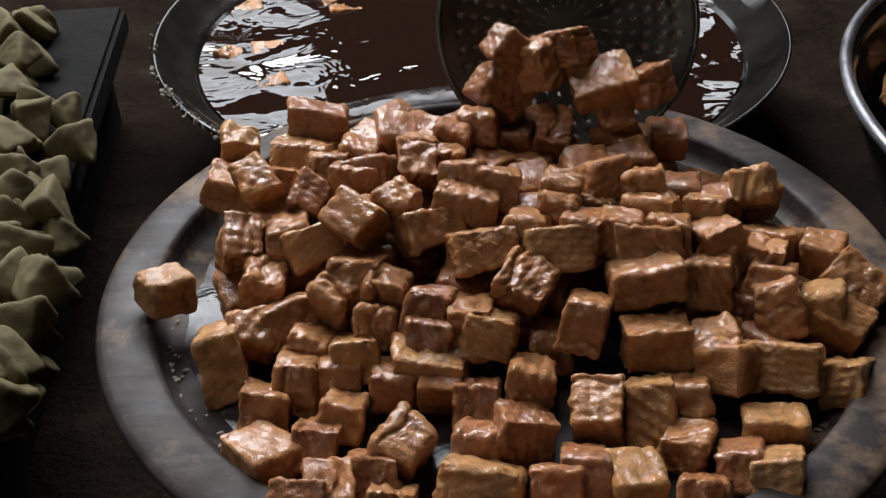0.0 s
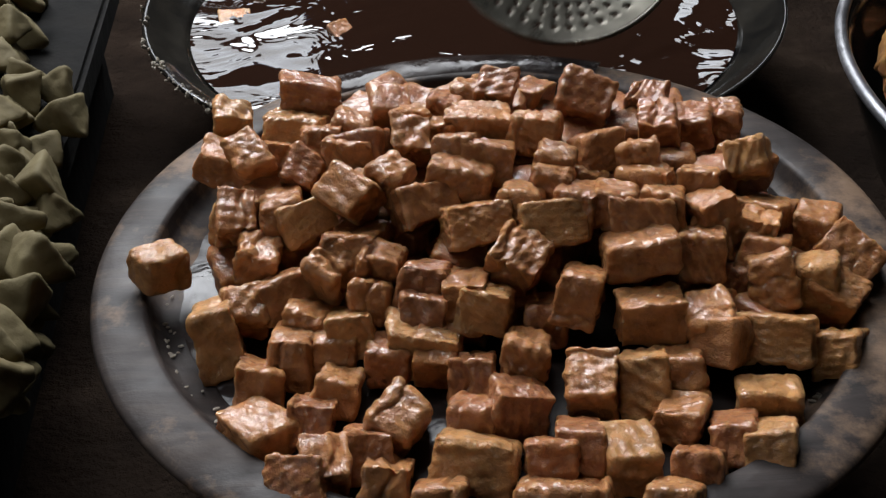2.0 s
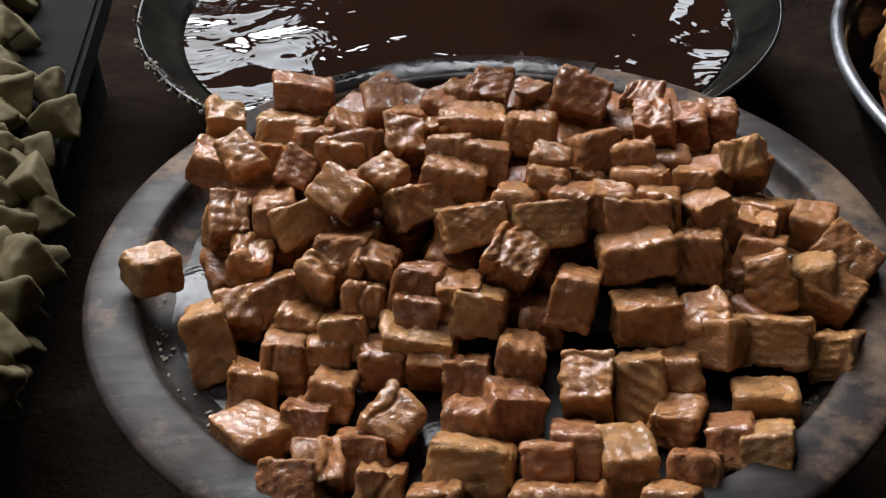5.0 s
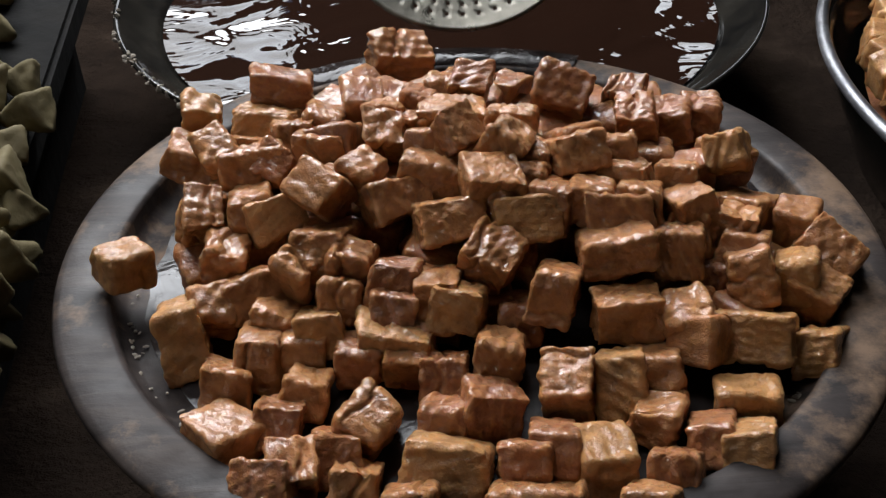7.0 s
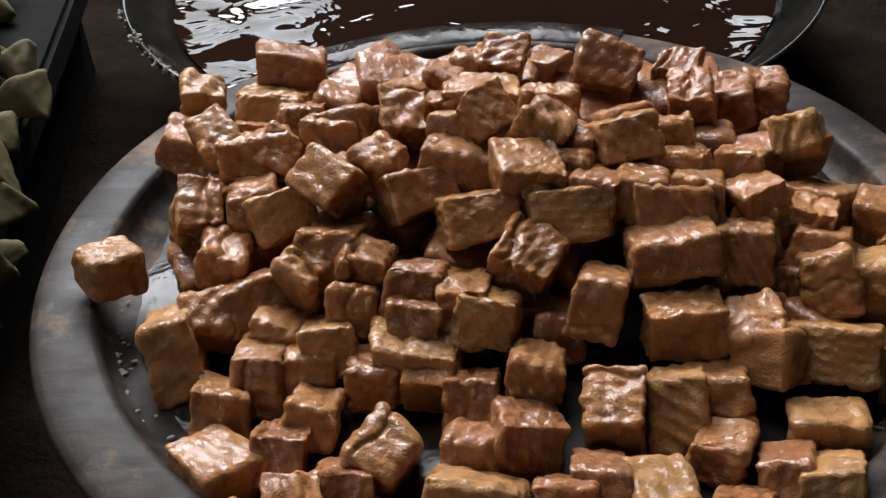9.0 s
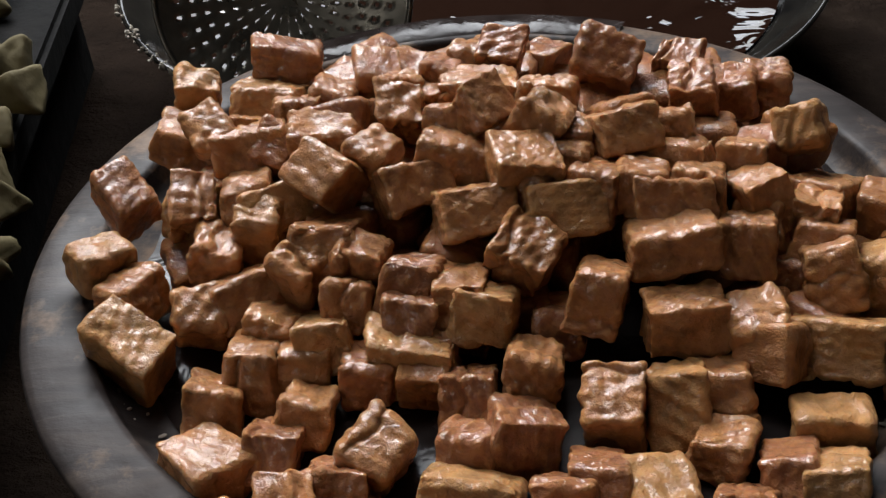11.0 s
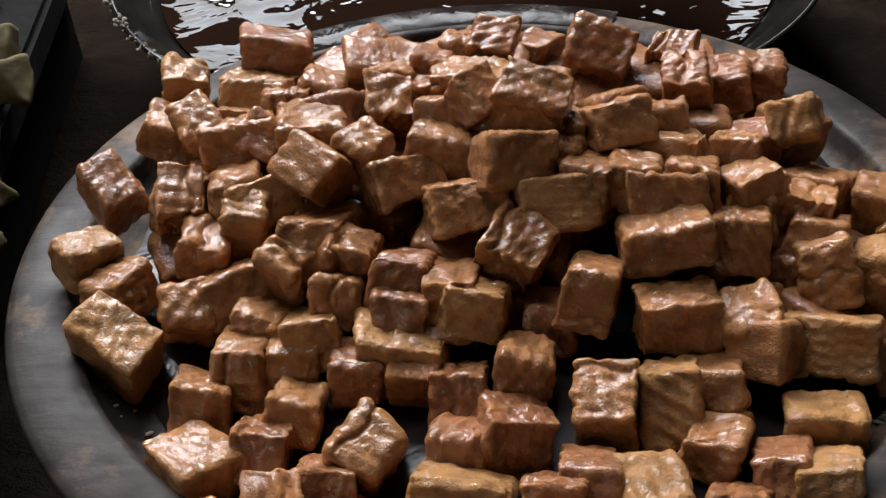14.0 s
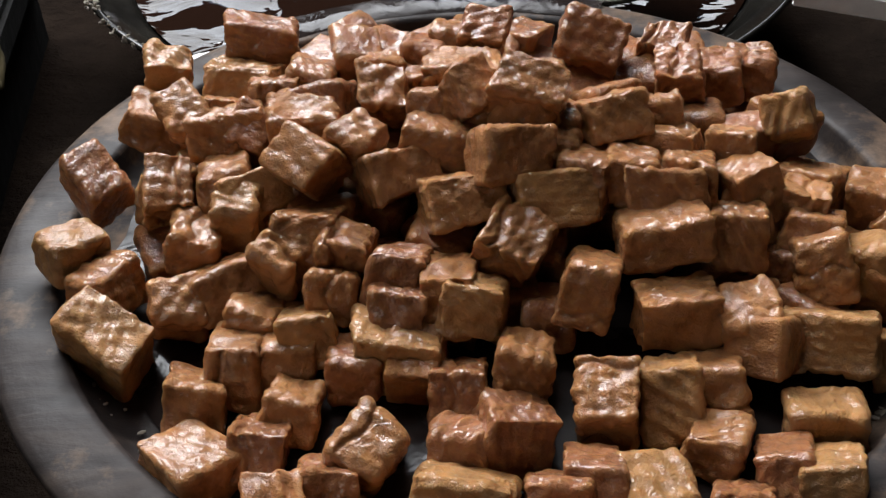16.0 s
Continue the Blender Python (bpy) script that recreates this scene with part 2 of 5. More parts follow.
def plate():
    base = tagged(new("serving_plate"), "large round carved wooden plate with broad worn rim", "plate")
    prof = [(0.001, 0.0), (0.118, 0.0), (0.136, 0.003), (0.176, 0.016), (0.200, 0.030), (0.2075, 0.0385), (0.2090, 0.0415), (0.2075, 0.0438), (0.2045, 0.0450),
            (0.198, 0.0456), (0.190, 0.0454), (0.1840, 0.0450), (0.1818, 0.0440), (0.1808, 0.0420), (0.1800, 0.0365), (0.1785, 0.0342), (0.174, FLOOR), (0.12, FLOOR), (0.001, FLOOR)]
    part("dish", lathe("dish", prof, WOOD, 128, 0.0012, 3, bulge=0.0), base)
    part("foot", lathe("foot", [(0.001, GROUND), (0.112, GROUND), (0.114, GROUND + 0.006), (0.104, GROUND + 0.03), (0.102, -0.012), (0.110, 0.0015), (0.001, 0.0015)], WOOD, 64, 0.001, 5), base, "thick wooden foot")
    # syrup that has run out on the floor of the plate
    verts, faces, n = [(0, 0, FLOOR + 0.0022)], [], 120
    for k, up in ((0.55, 0.0022), (0.94, 0.0020), (1.0, 0.0002)):
        for i in range(n):
            a = 2 * math.pi * i / n
            r = k * (0.168 + 0.006 * math.cos(a + 0.5) + 0.006 * noise.noise(Vector((2.5 * math.cos(a), 2.5 * math.sin(a), 4))) + 0.003 * noise.noise(Vector((9 * math.cos(a), 9 * math.sin(a), 1))))
            verts.append((r * math.cos(a), r * math.sin(a), FLOOR + up + 0.0006 * (r > 0.12)))
    for i in range(n):
        q = (i + 1) % n
        faces.append((0, 1 + i, 1 + q))
        for j in range(2):
            faces.append((1 + j * n + i, 1 + (j + 1) * n + i, 1 + (j + 1) * n + q, 1 + j * n + q))
    part("syrup_pool", mesh_of("syrup_pool", verts, faces, POOL), base, "thin pool of sticky syrup")
    # syrup dripped over the rim beside the pan
    verts, faces, n = [], [], 40
    for i in range(n + 1):
        a = radians(68 + 58 * i / n)
        w = 0.5 + 0.5 * noise.noise(Vector((i * 0.35, 2, 0)))
        for r, z in ((0.1858, 0.0453), (0.1895 - 0.002 * w, 0.0464), (0.2000 + 0.003 * w, 0.0472), (0.2070 + 0.001 * w, 0.0462)):
            verts.append((r * math.cos(a), r * math.sin(a), z + 0.0004 * noise.noise(Vector((i * 0.9, r * 300, 0)))))
    for i in range(n):
        for j in range(3):
            faces.append((i * 4 + j, i * 4 + j + 1, i * 4 + j + 5, i * 4 + j + 4))
    part("drip_film", mesh_of("drip_film", verts, faces, FILM), base, "wet syrup film on the rim")


plate()


PAN_AT = (-0.012, 0.416)
SYRUP_Z = -0.018


def pan():
    c = PAN_AT
    base = tagged(new("syrup_pan"), "wide blackened iron pan full of dark syrup", "pan")
    base.location, base.scale = (*c, 0), (0.983, 0.983, 1)
    prof = [(0.001, GROUND), (0.14, GROUND), (0.200, -0.070), (0.236, -0.036), (0.272, -0.002), (0.2765, 0.0025), (0.2770, 0.0050), (0.2745, 0.0062), (0.2715, 0.0040),
            (0.262, -0.006), (0.2480, -0.0145), (0.2462, -0.0146), (0.2435, -0.0172), (0.230, -0.030), (0.19, -0.060), (0.13, -0.078), (0.001, -0.080)]
    bm = bmesh.new()
    rnd = random.Random(4)
    for _ in range(110):
        a = radians(rnd.gauss(218, 16))
        r = 0.2745 + rnd.uniform(-0.003, 0.004)
        m4 = pose(r * math.cos(a), r * math.sin(a), 0.0058 + rnd.uniform(-0.004, 0.001), rnd.uniform(0, 90), rnd.uniform(0, 90), 0) @ Matrix.Diagonal((rnd.uniform(0.6, 1.6), rnd.uniform(0.6, 1.3), rnd.uniform(0.5, 1), 1))
        bmesh.ops.create_icosphere(bm, subdivisions=1, radius=rnd.uniform(0.0008, 0.0021), matrix=m4)
    crust = bpy.data.meshes.new("sugar_crust")
    bm.to_mesh(crust)
    bm.free()
    crust.materials.append(CRUST)
    tagged(part("sugar_crust", crust, base, "pale dried sugar crust"), kind="stuff")
    part("bowl", lathe("bowl", prof, PAN, 128, 0.0010, 9), base)
    n = 40
    rings = [(0.2360 * k / n, SYRUP_Z) for k in range(1, n + 1)]
    verts, faces, seg = [], [], 96
    for r, z in rings:
        for i in range(seg):
            a = 2 * math.pi * i / seg
            x, y = r * math.cos(a), r * math.sin(a)
            verts.append((x, y, z + 0.0006 * noise.noise(Vector((x * 14, y * 14, 3)))))
    for j in range(n - 1):
        for i in range(seg):
            k = (i + 1) % seg
            faces.append((j * seg + i, j * seg + k, (j + 1) * seg + k, (j + 1) * seg + i))
    faces.append(tuple(reversed(range(seg))))
    tagged(new("syrup", mesh_of("syrup", verts, faces, SYRUP)), "dark glossy sugar syrup filling the pan", "syrup").location = (*c, 0)


pan()


# ---- fried pieces ----
GRIDS = {}


def grid_box(cells):
    """Points and quads of a cube from -1 to 1, each side a grid, with more lines near its edges."""
    if cells in GRIDS:
        return GRIDS[cells]
    lin = np.linspace(-1, 1, cells + 1)
    lin = 0.75 * lin + 0.25 * np.sin(lin * math.pi / 2)
    index, pts, faces = {}, [], []
    for axis in range(3):
        for side in (-1, 1):
            for i in range(cells):
                for j in range(cells):
                    quad = []
                    for a, b in ((i, j), (i + 1, j), (i + 1, j + 1), (i, j + 1)):
                        p = [0.0, 0.0, 0.0]
                        p[axis], p[(axis + 1) % 3], p[(axis + 2) % 3] = side, lin[a], lin[b]
                        key = tuple(round(c, 6) for c in p)
                        if key not in index:
                            index[key] = len(pts)
                            pts.append(p)
                        quad.append(index[key])
                    faces.append(quad if side > 0 else quad[::-1])
    GRIDS[cells] = (np.array(pts), faces)
    return GRIDS[cells]


def block(seed, dims, cells=20, cracks=3, rough=1.0):
    """A hand-cut fried block: rounded box, lumpy, with splits across its length."""
    rnd = np.random.RandomState(seed)
    u, faces = grid_box(cells)
    half = np.array(dims) / 2
    # pull corners in: box with rounded edges
    q = u * half
    rad = 0.0024 * rnd.uniform(0.5, 1.7)
    inner = np.clip(q, -(half - rad), half - rad)
    d = q - inner
    ln = np.linalg.norm(d, axis=1)[:, None] + 1e-9
    q = inner + d / ln * np.minimum(ln, rad)
    nrm = d / ln
    # skew and taper
    t = rnd.uniform(-0.12, 0.12, 6)
    q[:, 1] *= 1 + t[0] * u[:, 0] + t[1] * u[:, 2]
    q[:, 2] *= 1 + t[2] * u[:, 0] + t[3] * u[:, 1]
    q[:, 0] += t[4] * q[:, 1] + t[5] * q[:, 2]
    # lumps
    lump = np.zeros(len(q))
    for f, amp in ((90, 0.00050), (190, 0.00042), (400, 0.00032), (760, 0.00028), (1300, 0.00022)):
        for _ in range(4):
            w = rnd.normal(size=3)
            w = w / np.linalg.norm(w) * f * rnd.uniform(0.7, 1.4)
            lump += amp * 0.6 * np.sin(q @ w + rnd.uniform(0, 6.28))
    # splits
    for _ in range(cracks):
        at = rnd.uniform(-0.8, 0.8) * half[0]
        w = q[:, 0] - at - 0.0016 * np.sin(q[:, 1] * rnd.uniform(200, 420) + rnd.uniform(0, 6)) - 0.0016 * np.sin(q[:, 2] * rnd.uniform(200, 420) + rnd.uniform(0, 6)) - rnd.uniform(-0.4, 0.4) * q[:, 2]
        face = rnd.normal(size=3)
        face /= np.linalg.norm(face)
        side = np.clip(0.5 + 1.6 * (nrm @ face), 0, 1)
        lump -= rnd.uniform(0.0008, 0.0024) * np.exp(-np.abs(w / rnd.uniform(0.0007, 0.0013)) ** 1.5) * side
    q = q + nrm * (lump * rough)[:, None]
    return mesh_of("fried_piece", q, faces, SWEET[0])


LABELS = ("glossy brown syrup-soaked fried dough cube in the heap", "golden crumbly fried dough cube in the heap",
          "dark reddish syrup-coated fried dough cube in the heap")
counter = [0]


def piece(at, turn, dims, tone=None, label="", group="fried pieces on the plate", cells=30):
    counter[0] += 1
    s = counter[0]
    rnd = random.Random(s * 77)
    k = tone if tone is not None else rnd.choices((0, 1, 2), (5, 3, 2))[0]
    me = block(s, dims, cells, rnd.choice((0, 0, 1, 1, 2)), rnd.uniform(0.8, 1.35))
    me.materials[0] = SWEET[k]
    ob = new("fried_piece", me)
    ob.matrix_basis = pose(*at, *turn)
    return tagged(ob, label or LABELS[k], "sweet", group)


piece((-0.1063, 0.1043, 0.0759), (-1, 9, 1), (0.0349, 0.0236, 0.0207), 2)
piece((-0.1494, 0.0860, 0.0684), (1, 14, 3), (0.0210, 0.0221, 0.0207), 1)
piece((-0.1111, 0.0786, 0.0657), (-27, 4, -3), (0.0348, 0.0372, 0.0207), 1)
piece((-0.0816, 0.0690, 0.0715), (-18, 17, -10), (0.0223, 0.0256, 0.0207), 0)
piece((-0.0953, 0.0563, 0.0704), (-23, 1, 4), (0.0228, 0.0260, 0.0207), 0)
piece((-0.0771, 0.0460, 0.0714), (-21, -2, -6), (0.0280, 0.0412, 0.0207), 0)
piece((-0.1520, 0.0559, 0.0592), (-7, 22, -3), (0.0290, 0.0228, 0.0207), 0)
piece((-0.1326, 0.0394, 0.0741), (28, -15, 19), (0.0207, 0.0252, 0.0245), 0)
piece((-0.1171, 0.0485, 0.0657), (-25, 3, 3), (0.0207, 0.0286, 0.0207), 0)
piece((-0.1030, 0.0304, 0.0688), (31, 26, -18), (0.0207, 0.0207, 0.0259), 2)
piece((-0.0744, 0.0076, 0.0720), (-23, 0, 3), (0.0231, 0.0251, 0.0207), 0)
piece((-0.1372, 0.0070, 0.0575), (-20, 6, 1), (0.0207, 0.0335, 0.0207), 1)
piece((-0.1112, 0.0026, 0.0632), (-22, -4, 5), (0.0207, 0.0323, 0.0207), 0)
piece((-0.0990, -0.0053, 0.0629), (-41, -3, 31), (0.0309, 0.0261, 0.0207), 1)
piece((-0.0551, 0.0027, 0.0828), (21, -4, 54), (0.0207, 0.0207, 0.0223), 0)
piece((-0.0744, -0.0091, 0.0814), (18, -41, 37), (0.0207, 0.0252, 0.0256), 0)
piece((-0.0385, -0.0081, 0.0745), (-39, 0, 28), (0.0316, 0.0259, 0.0207), 0)
piece((-0.0186, 0.0059, 0.0796), (-18, 5, -11), (0.0330, 0.0304, 0.0207), 0)
piece((-0.0054, 0.0168, 0.0824), (-22, 1, -7), (0.0267, 0.0258, 0.0207), 0)
piece((-0.0205, 0.0275, 0.0816), (-24, 0, -10), (0.0207, 0.0358, 0.0207), 0)
piece((-0.0434, 0.0322, 0.0867), (29, 1, -2), (0.0207, 0.0207, 0.0218), 0)
piece((-0.0714, 0.0449, 0.0730), (-13, 34, 73), (0.0267, 0.0252, 0.0207), 2)
piece((-0.0435, 0.0614, 0.0789), (-17, 0, -2), (0.0207, 0.0252, 0.0207), 0)
piece((-0.0309, 0.0508, 0.0779), (-15, 4, -6), (0.0207, 0.0241, 0.0207), 0)
piece((-0.0280, 0.0718, 0.0798), (-13, 9, -12), (0.0207, 0.0277, 0.0207), 2)
moved_p25 = piece((-0.0085, 0.0522, 0.0822), (-15, 2, -6), (0.0369, 0.0259, 0.0207), 0)
moved_p27 = piece((0.0018, 0.0817, 0.0876), (25, 5, -8), (0.0215, 0.0207, 0.0207), 2)
piece((-0.0113, 0.0861, 0.0806), (-20, -2, -6), (0.0207, 0.0268, 0.0207), 0)
moved_p28 = piece((0.0211, 0.0435, 0.0842), (-15, 2, -9), (0.0274, 0.0249, 0.0207), 0)
moved_p29 = piece((0.0514, 0.0752, 0.0829), (29, 10, -20), (0.0306, 0.0242, 0.0277), 2)
piece((0.0519, 0.0265, 0.0800), (-30, 5, 22), (0.0207, 0.0227, 0.0207), 0)
piece((0.0759, 0.0208, 0.0795), (-22, -8, -11), (0.0207, 0.0254, 0.0207), 0)
moved_p31 = piece((0.0898, 0.0521, 0.0794), (5, -7, -14), (0.0207, 0.0258, 0.0247), 2)
moved_p30 = piece((0.0878, 0.0811, 0.0795), (19, 1, -17), (0.0207, 0.0207, 0.0207), 2)
moved_p33 = piece((0.1307, 0.0786, 0.0651), (-8, -8, -15), (0.0212, 0.0249, 0.0232), 2)
moved_p32 = piece((0.1129, 0.0668, 0.0692), (-10, -9, -15), (0.0207, 0.0256, 0.0223), 2)
piece((0.1310, 0.0221, 0.0784), (49, -20, -8), (0.0209, 0.0207, 0.0259), 1)
piece((0.0774, 0.0035, 0.0739), (-162, 13, 154), (0.0259, 0.0245, 0.0207), 0)
piece((0.1032, 0.0036, 0.0734), (-25, -8, -15), (0.0207, 0.0254, 0.0207), 0)
piece((0.0564, -0.0188, 0.0780), (-17, -1, -14), (0.0207, 0.0254, 0.0207), 0)
piece((0.0700, -0.0276, 0.0757), (-29, -5, -13), (0.0320, 0.0261, 0.0207), 0)
piece((0.0808, -0.0190, 0.0728), (-21, -3, -19), (0.0207, 0.0296, 0.0252), 0)
piece((0.0239, -0.0271, 0.0752), (-33, 0, 13), (0.0317, 0.0249, 0.0207), 1)
piece((0.0284, 0.0098, 0.0833), (-9, 7, -14), (0.0207, 0.0222, 0.0207), 0)
piece((0.0277, -0.0039, 0.0820), (-12, 2, -13), (0.0207, 0.0248, 0.0207), 0)
piece((0.0111, -0.0182, 0.0756), (-21, 6, -16), (0.0207, 0.0285, 0.0252), 0)
piece((0.0380, -0.0189, 0.0758), (-23, -1, -14), (0.0207, 0.0286, 0.0252), 0)
piece((-0.0126, -0.0264, 0.0738), (-38, -1, 16), (0.0302, 0.0257, 0.0207), 0)
piece((0.0062, -0.0483, 0.0676), (10, 20, -24), (0.0258, 0.0225, 0.0244), 0)
piece((-0.0711, -0.0271, 0.0620), (-25, 0, -5), (0.0253, 0.0412, 0.0207), 0)
piece((-0.0582, -0.0432, 0.0621), (-1, 13, -9), (0.0207, 0.0221, 0.0220), 0)
piece((-0.0635, -0.0568, 0.0537), (-27, 11, -9), (0.0207, 0.0261, 0.0207), 0)
piece((-0.0828, -0.0443, 0.0621), (16, -14, 56), (0.0241, 0.0207, 0.0225), 0)
piece((-0.0382, -0.0528, 0.0589), (-21, 7, -9), (0.0207, 0.0244, 0.0207), 2)
piece((-0.0388, -0.0668, 0.0524), (-27, 0, -3), (0.0207, 0.0255, 0.0207), 2)
piece((-0.0090, -0.0688, 0.0565), (-24, 5, -8), (0.0256, 0.0247, 0.0231), 1)
piece((-0.0186, -0.0613, 0.0569), (-22, -4, -5), (0.0207, 0.0265, 0.0207), 0)
piece((-0.0395, -0.0826, 0.0450), (-14, 5, -4), (0.0333, 0.0248, 0.0245), 1)
piece((0.0091, -0.0912, 0.0464), (-19, 3, -12), (0.0213, 0.0239, 0.0207), 0)
piece((0.0348, -0.0655, 0.0594), (-102, 62, -119), (0.0258, 0.0271, 0.0207), 0)
piece((0.0653, -0.0497, 0.0712), (-21, -14, -4), (0.0368, 0.0242, 0.0207), 0)
piece((0.0959, -0.0430, 0.0651), (-25, -8, -14), (0.0207, 0.0252, 0.0238), 0)
piece((0.1087, -0.0232, 0.0588), (-142, 13, 155), (0.0207, 0.0261, 0.0207), 0)
piece((0.1289, -0.0232, 0.0636), (-14, -2, -23), (0.0207, 0.0234, 0.0207), 0)
piece((0.1066, -0.0194, 0.0702), (-17, -18, 18), (0.0207, 0.0239, 0.0252), 0)
piece((0.1383, -0.0026, 0.0565), (-165, 15, 139), (0.0280, 0.0244, 0.0207), 0)
piece((0.1602, -0.0153, 0.0600), (-3, -5, -26), (0.0207, 0.0243, 0.0207), 0)
piece((0.1724, -0.0319, 0.0553), (39, 18, -46), (0.0300, 0.0207, 0.0271), 0)
piece((0.1283, -0.0521, 0.0565), (-63, 58, -71), (0.0266, 0.0247, 0.0211), 0)
piece((0.1515, -0.0477, 0.0529), (-15, -14, -19), (0.0207, 0.0262, 0.0224), 1)
piece((0.1591, -0.0562, 0.0463), (0, 8, -36), (0.0241, 0.0210, 0.0239), 0)
piece((0.0667, -0.0743, 0.0553), (-12, -3, 5), (0.0313, 0.0218, 0.0207), 0)
piece((0.0952, -0.0789, 0.0548), (161, -2, 89), (0.0241, 0.0215, 0.0233), 0)
piece((0.1236, -0.0835, 0.0482), (-31, -9, -17), (0.0342, 0.0244, 0.0207), 1)
piece((0.0985, -0.0869, 0.0496), (67, 30, 48), (0.0277, 0.0207, 0.0252), 0)
piece((0.1544, -0.0861, 0.0401), (-29, -19, -19), (0.0207, 0.0285, 0.0207), 1)
piece((0.1145, -0.1169, 0.0400), (-12, -7, -7), (0.0296, 0.0215, 0.0207), 1)
piece((0.1075, -0.1448, 0.0409), (-37, -14, -13), (0.0207, 0.0240, 0.0207), 1)
piece((0.0725, -0.1264, 0.0395), (-163, 2, 156), (0.0207, 0.0214, 0.0207), 0)
piece((0.0950, -0.1374, 0.0395), (-32, -14, -12), (0.0207, 0.0237, 0.0207), 2)
piece((0.0614, -0.1049, 0.0412), (21, 61, -80), (0.0289, 0.0207, 0.0247), 1)
piece((0.0787, -0.0994, 0.0427), (28, 59, -74), (0.0207, 0.0207, 0.0251), 0)
piece((0.0373, -0.1090, 0.0442), (174, -11, 82), (0.0255, 0.0220, 0.0236), 0)
piece((0.0284, -0.1411, 0.0407), (-35, -4, -12), (0.0207, 0.0252, 0.0207), 2)
piece((0.0484, -0.1461, 0.0395), (-7, 4, 6), (0.0225, 0.0268, 0.0207), 1)
piece((0.0025, -0.1172, 0.0407), (-15, 19, 4), (0.0263, 0.0250, 0.0226), 2)
piece((-0.0485, -0.1270, 0.0453), (162, -21, 146), (0.0210, 0.0255, 0.0237), 0)
piece((-0.0776, -0.1051, 0.0395), (-152, -7, 171), (0.0207, 0.0230, 0.0207), 0)
piece((-0.1111, -0.1285, 0.0378), (-166, -2, 139), (0.0290, 0.0246, 0.0207), 0)
piece((-0.0798, -0.1505, 0.0411), (11, 8, 6), (0.0207, 0.0207, 0.0226), 0)
piece((-0.0527, -0.1565, 0.0378), (-32, 2, -2), (0.0207, 0.0224, 0.0207), 0)
piece((-0.0159, -0.1465, 0.0391), (-32, 4, -10), (0.0356, 0.0236, 0.0207), 1)
piece((-0.0319, -0.1684, 0.0380), (-40, 0, -2), (0.0231, 0.0235, 0.0207), 0)
piece((0.0193, -0.1717, 0.0400), (-41, -9, -7), (0.0381, 0.0311, 0.0207), 0)
piece((0.0623, -0.1743, 0.0402), (-41, -7, -16), (0.0207, 0.0258, 0.0207), 0)
moved_p2 = piece((-0.1363, -0.0703, 0.0407), (20, 67, -58), (0.0342, 0.0207, 0.0288), 1)
piece((-0.1258, -0.0568, 0.0480), (25, 3, 11), (0.0207, 0.0207, 0.0231), 0)
piece((-0.1707, -0.0321, 0.0565), (3, 12, 42), (0.0250, 0.0207, 0.0207), 1)
piece((-0.1214, -0.0275, 0.0553), (-10, 12, -2), (0.0207, 0.0257, 0.0207), 0)
piece((-0.1082, -0.0490, 0.0499), (-25, -2, 29), (0.0302, 0.0231, 0.0207), 0)
piece((-0.0948, -0.0641, 0.0449), (-18, 13, -9), (0.0207, 0.0250, 0.0207), 0)
piece((-0.0996, -0.0819, 0.0408), (-21, 8, -2), (0.0207, 0.0287, 0.0264), 0)
piece((-0.0804, -0.0787, 0.0406), (-20, 4, 0), (0.0207, 0.0236, 0.0207), 0)
piece((-0.0715, -0.0718, 0.0459), (-27, -6, 7), (0.0207, 0.0258, 0.0207), 1)
piece((-0.1137, -0.0973, 0.0370), (-31, 7, -1), (0.0207, 0.0270, 0.0207), 0)
piece((-0.0878, -0.1209, 0.0377), (-35, 6, -1), (0.0207, 0.0240, 0.0207), 2)
piece((-0.0613, -0.1394, 0.0380), (-37, -1, 0), (0.0207, 0.0254, 0.0207), 2)
piece((-0.1351, -0.0036, 0.0636), (24, 2, 10), (0.0207, 0.0252, 0.0246), 0)
piece((-0.0539, -0.0869, 0.0406), (-21, 1, -2), (0.0207, 0.0240, 0.0211), 2)
piece((0.1281, -0.0361, 0.0592), (-25, 0, -23), (0.0207, 0.0242, 0.0207), 0)
moved_s1 = piece((-0.1152, 0.0346, 0.0696), (-18, 0, 8), (0.0365, 0.0320, 0.0212), 0)
moved_s2 = piece((-0.0078, 0.0160, 0.0972), (36, -2, 42), (0.0226, 0.0207, 0.0255), 0)
moved_s3 = piece((0.0147, 0.0086, 0.0931), (34, 6, 69), (0.0254, 0.0207, 0.0252), 0)
moved_s4 = piece((0.0092, -0.0157, 0.0877), (3, 8, 11), (0.0283, 0.0231, 0.0207), 0)
moved_s5 = piece((0.0500, 0.0098, 0.0856), (-38, 0, 19), (0.0267, 0.0261, 0.0207), 0)
moved_t1 = piece((-0.1658, 0.0016, 0.0669), (172, -31, 133), (0.0264, 0.0207, 0.0209), 2)
moved_t2 = piece((-0.1549, -0.0462, 0.0496), (-7, 12, 70), (0.0263, 0.0219, 0.0207), 0)
moved_t4 = piece((-0.1048, -0.0160, 0.0621), (8, 11, 4), (0.0207, 0.0258, 0.0253), 1)
moved_t5 = piece((-0.0774, 0.0136, 0.0844), (-4, 6, -1), (0.0313, 0.0245, 0.0207), 0)
moved_t6 = piece((0.0072, -0.0171, 0.0899), (-31, 12, 22), (0.0313, 0.0273, 0.0231), 0)
moved_t7 = piece((0.0175, 0.0087, 0.1017), (20, 10, -18), (0.0303, 0.0207, 0.0208), 0)
